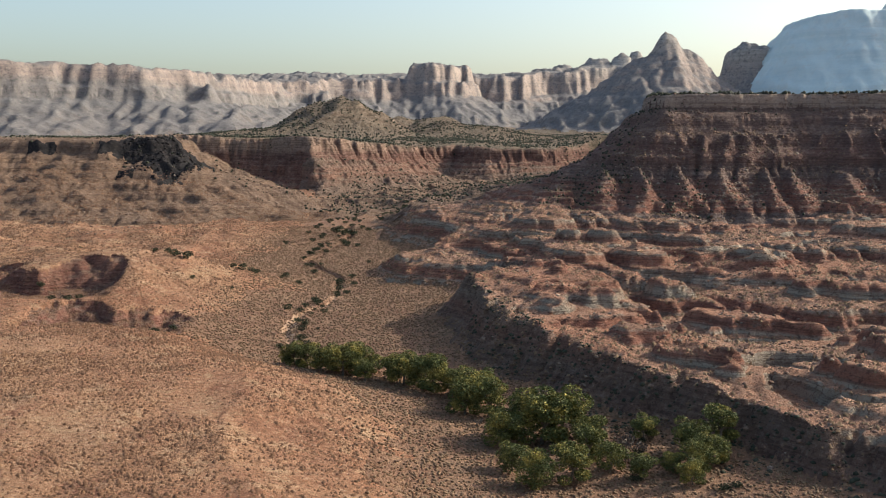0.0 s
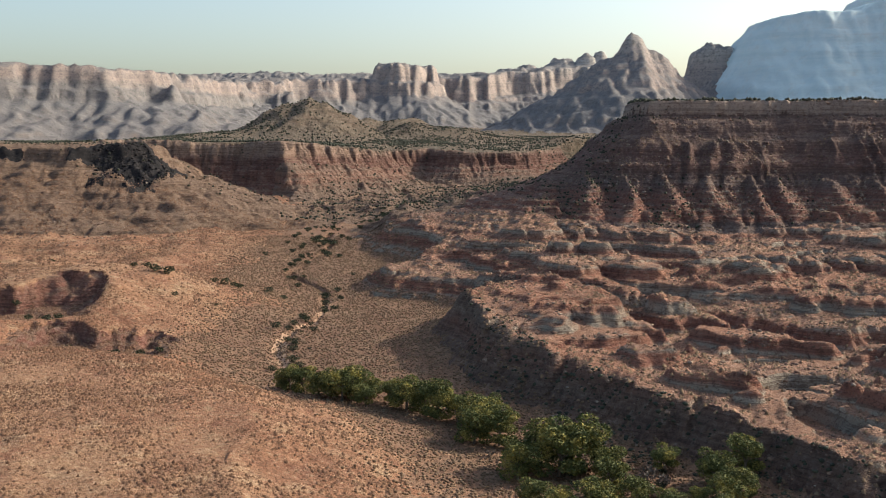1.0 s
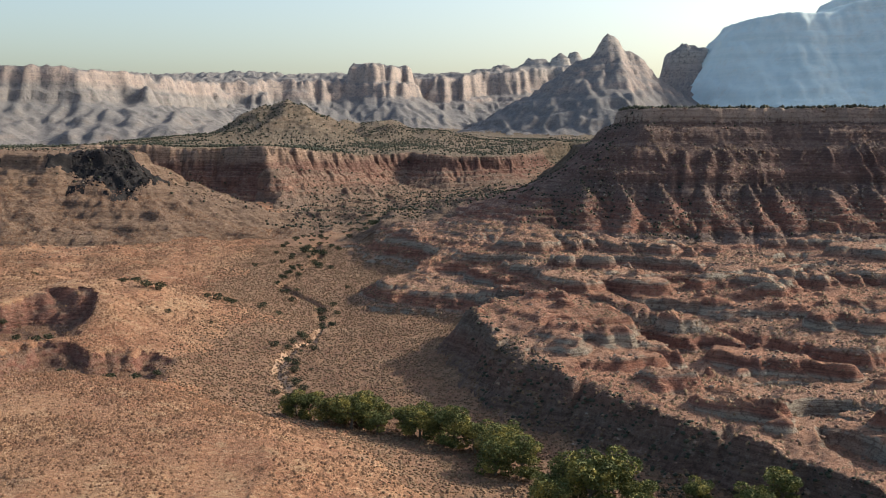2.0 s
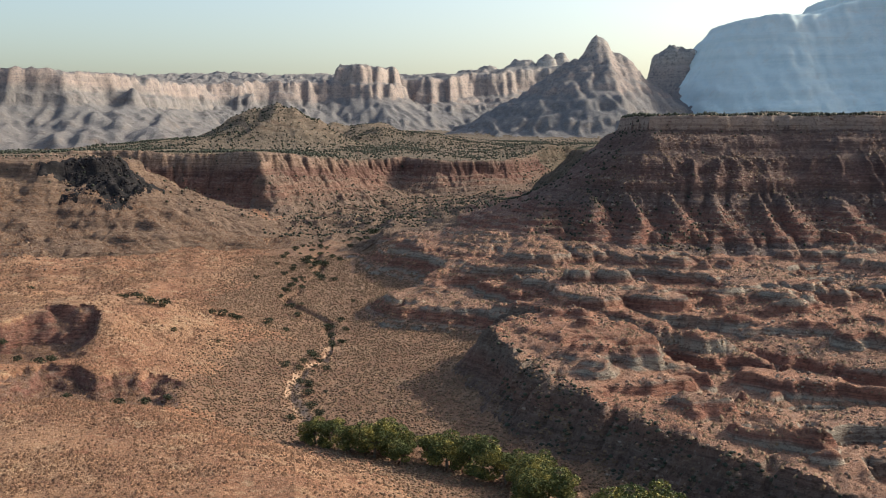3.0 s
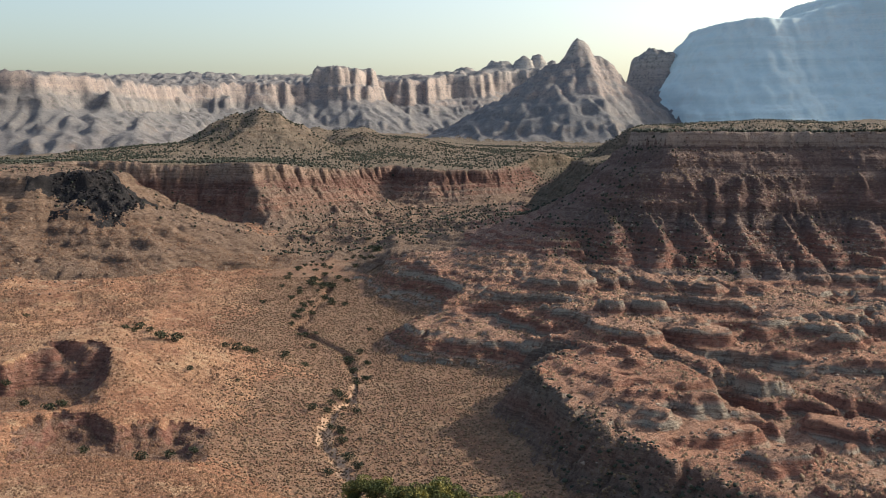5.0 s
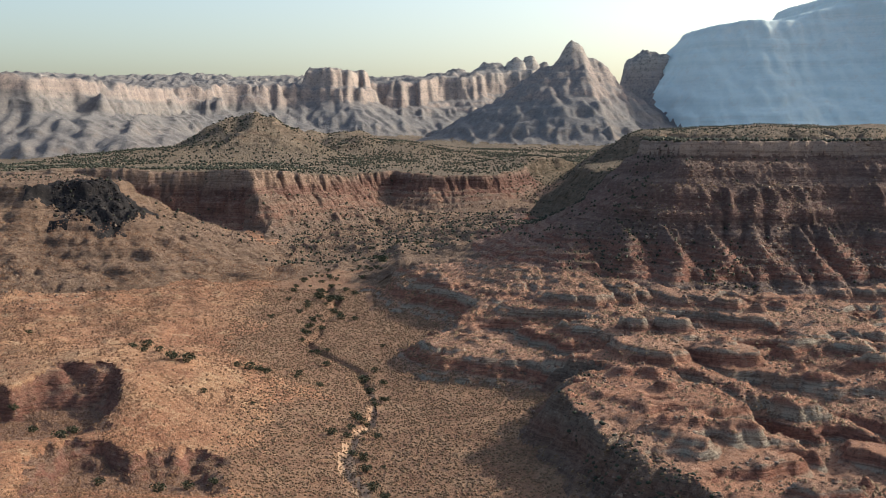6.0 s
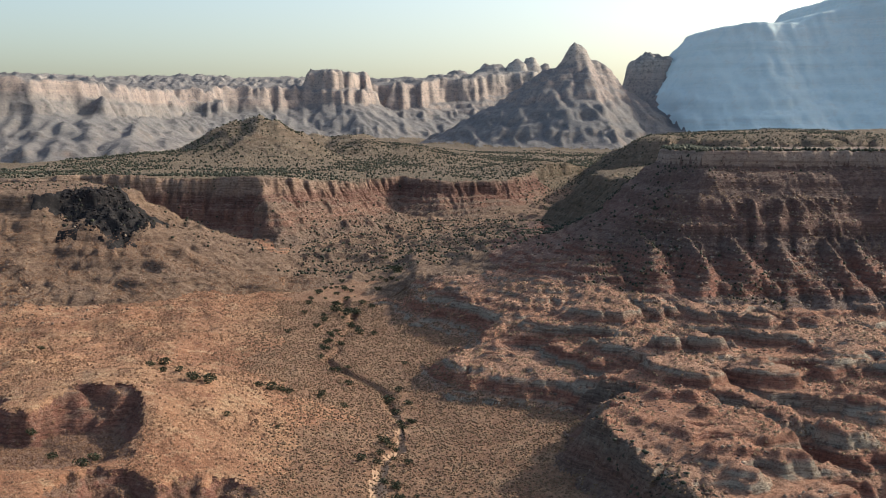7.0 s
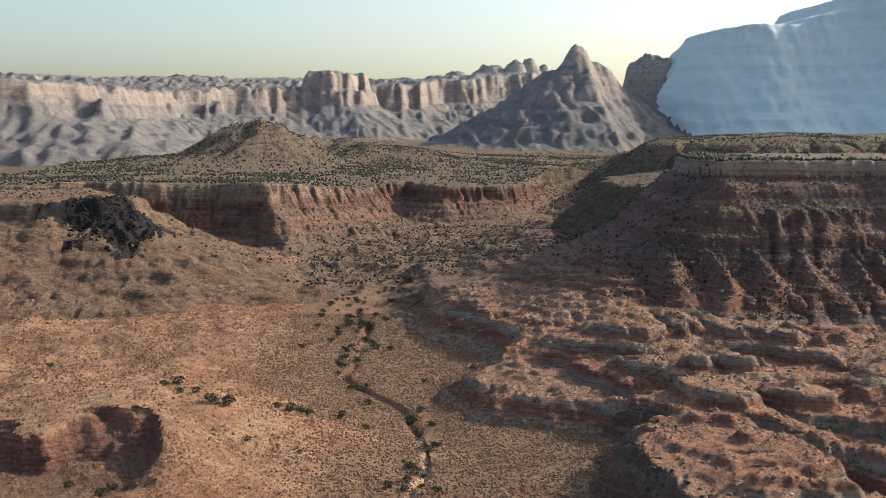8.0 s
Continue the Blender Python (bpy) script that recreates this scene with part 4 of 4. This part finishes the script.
def limb(bm, a, b, ra, rb):
    """A tapered round branch."""
    way = Vector(b) - Vector(a)
    m = Matrix.Translation((Vector(a) + Vector(b)) / 2) @ way.to_track_quat("Z", "Y").to_matrix().to_4x4()
    bmesh.ops.create_cone(bm, cap_ends=True, segments=7, radius1=ra, radius2=rb, depth=way.length, matrix=m)


def cottonwood(seed, h, label):
    """A tree of height h, on the origin."""
    rng = random.Random(seed)
    top = thing("cottonwood_tree", label, "tree", "cottonwoods along the wash")
    bm = bmesh.new()
    lean = (rng.uniform(-0.05, 0.05) * h, rng.uniform(-0.05, 0.05) * h)
    fork = (lean[0], lean[1], 0.30 * h)
    limb(bm, (0, 0, -0.6), fork, 0.030 * h, 0.022 * h)
    lobes = []
    for k in range(8):
        a, reach = k * 0.8 + rng.uniform(0, 0.6), rng.uniform(0.10, 0.30) * h
        tip = (fork[0] + reach * math.cos(a), fork[1] + reach * math.sin(a), rng.uniform(0.42, 0.82) * h)
        limb(bm, fork, tip, 0.015 * h, 0.004 * h)
        lobes.append((*tip, rng.uniform(0.13, 0.20) * h))
    lobes.append((fork[0], fork[1], 0.62 * h, 0.24 * h))
    for k in range(7):
        a = rng.uniform(0, 6.28)
        lobes.append((0.24 * h * math.cos(a), 0.24 * h * math.sin(a), rng.uniform(0.12, 0.36) * h, 0.13 * h))
    me = bpy.data.meshes.new("trunk")
    bm.to_mesh(me)
    bm.free()
    me.materials.append(mat_bark)
    trunk = new("trunk", me)
    trunk.parent = top
    crown = new("crown", leaf_cloud("crown", lobes, 6200, 0.040 * h, mat_cotton, seed + 50))
    crown.parent = top
    return top


def ground_at(x, y):
    return float(height(np.array([float(x)]), np.array([float(y)]))[0])


TREES = [(-63, 371, 4.3), (-60, 371, 7.9), (-55, 368, 8.2), (-50, 362, 8.1), (-42, 358, 11.0), (-38, 363, 10.0), (-32, 364, 5.8), (-26, 356, 7.9), (-21, 349, 10.7),
         (-15, 346, 9.5), (-11, 340, 11.1), (-5, 336, 9.2), (-1, 316, 10.4), (1, 328, 10.1), (6, 315, 10.7), (4, 338, 8.0), (9, 287, 10.1), (15, 295, 11.3), (20, 291, 14.2),
         (27, 294, 13.1), (11, 266, 7.4), (16, 256, 8.4), (25, 260, 9.4), (48, 290, 7.0), (51, 265, 5.3), (57, 265, 7.3), (66, 282, 9.8), (58, 278, 8.8),
         (33, 288, 8.2), (36, 268, 6.8), (31, 276, 9.0), (43, 262, 6.2), (54, 256, 6.0), (62, 270, 7.2), (-46, 366, 6.6), (-34, 352, 7.0)]
LEAVES = "green and yellowing cottonwood tree beside the dry wash"
kinds = [cottonwood(300 + k, 10.0, LEAVES) for k in range(4)]
for k, (x, y, h) in enumerate(TREES):
    m = Matrix.Translation((x, y, ground_at(x, y))) @ Matrix.Rotation(1.7 * k, 4, "Z")
    ob = kinds[k] if k < 4 else copy_thing(kinds[k % 4], m)
    ob.matrix_basis = m @ Matrix.Diagonal((1.5 * h / 10, 1.5 * h / 10, 1.15 * h / 10, 1))


def round_bush(name, seed, mat, label, group, count=260):
    """A bush 1 m high, on the origin."""
    rng = random.Random(seed)
    top = thing(name, label, "bush", group)
    bm = bmesh.new()
    lobes = [(0, 0, 0.5, 0.42)]
    for k in range(5):
        a = k * 1.26 + rng.uniform(0, 0.5)
        tip = (0.36 * math.cos(a), 0.36 * math.sin(a), rng.uniform(0.3, 0.7))
        limb(bm, (0, 0, -0.1), tip, 0.03, 0.01)
        lobes.append((*tip, rng.uniform(0.2, 0.32)))
    me = bpy.data.meshes.new("stems")
    bm.to_mesh(me)
    bm.free()
    me.materials.append(mat_bark)
    stems = new("stems", me)
    stems.parent = top
    leaves = new("leaves", leaf_cloud("leaves", lobes, count, 0.16, mat, seed + 9))
    leaves.parent = top
    return top


BUSHES = [(-159, 570, 5.2), (-163, 558, 3.7), (-152, 522, 3.0), (-146, 523, 3.4), (-139, 509, 5.0), (-133, 509, 5.4), (-124, 483, 2.7), (-222, 614, 3.1), (-116, 530, 3.5),
          (-111, 528, 4.8), (-107, 532, 4.0), (-104, 529, 3.5), (-91, 535, 3.6), (-82, 521, 3.0), (-64, 535, 5.0), (-62, 516, 3.9), (-68, 478, 3.9), (-60, 496, 2.9), (-77, 458, 3.7),
          (-189, 473, 3.4), (-178, 456, 3.6), (-165, 440, 4.4), (-163, 449, 3.9), (-106, 482, 1.8), (-92, 531, 2.2), (-84, 711, 4.4), (-79, 687, 5.4), (-91, 671, 3.5), (-77, 664, 4.6)]
MORE = [(-70, 712, 3.8), (-80, 759, 3.4), (-89, 617, 2.7), (-66, 642, 3.4), (-54, 585, 2.5), (-85, 694, 6.1), (-95, 742, 4.6), (-100, 712, 3.8), (-74, 693, 6.1),
        (-120, 408, 3.6), (-128, 404, 4.2), (-112, 406, 3.0), (-146, 408, 3.4), (-66, 425, 3.6), (-70, 440, 3.0), (-64, 410, 4.0), (-61, 402, 3.4), (-70, 398, 3.0)]
side = random.Random(77)
for k in range(58):
    y = side.uniform(425, 830)
    MORE.append((float(wash_x(y)) + side.gauss(0, 5 + 0.03 * max(0, y - 600)), y, side.uniform(1.3, 3.6)))
for k in range(34):
    y = side.uniform(640, 900)
    MORE.append((float(wash_x(y)) + side.gauss(0, 13), y, side.uniform(2.2, 4.6)))
for k in range(16):
    MORE.append((side.uniform(22, 66), side.uniform(250, 305), side.uniform(1.6, 3.4)))
bush_kinds = [round_bush("desert_bush", 400 + k, mat_bush, "dark green round bush on the sandy plain", "dark bushes") for k in range(3)]
for k, (x, y, h) in enumerate(BUSHES + MORE):
    m = Matrix.Translation((x, y, ground_at(x, y) - 0.1)) @ Matrix.Rotation(2.1 * k, 4, "Z")
    ob = bush_kinds[k] if k < 3 else copy_thing(bush_kinds[k % 3], m)
    ob.matrix_basis = m @ Matrix.Diagonal((h * 1.0, h * 1.0, h * 0.8, 1))
DRY = [(42, 283, 4.6), (38, 278, 4.2), (40, 274, 3.6), (45, 279, 4.0), (-28, 372, 3.2), (31, 305, 3.0), (52, 298, 3.4), (36, 300, 3.8), (-6, 352, 2.6), (3, 305, 2.6)]
dry_kind = round_bush("bare_bush", 410, mat_twig, "grey leafless bush among the cottonwoods", "bare bushes", 200)
for k, (x, y, h) in enumerate(DRY):
    m = Matrix.Translation((x, y, ground_at(x, y) - 0.1)) @ Matrix.Rotation(1.3 * k, 4, "Z")
    ob = dry_kind if k == 0 else copy_thing(dry_kind, m)
    ob.matrix_basis = m @ Matrix.Diagonal((h * 0.9, h * 0.9, h, 1))
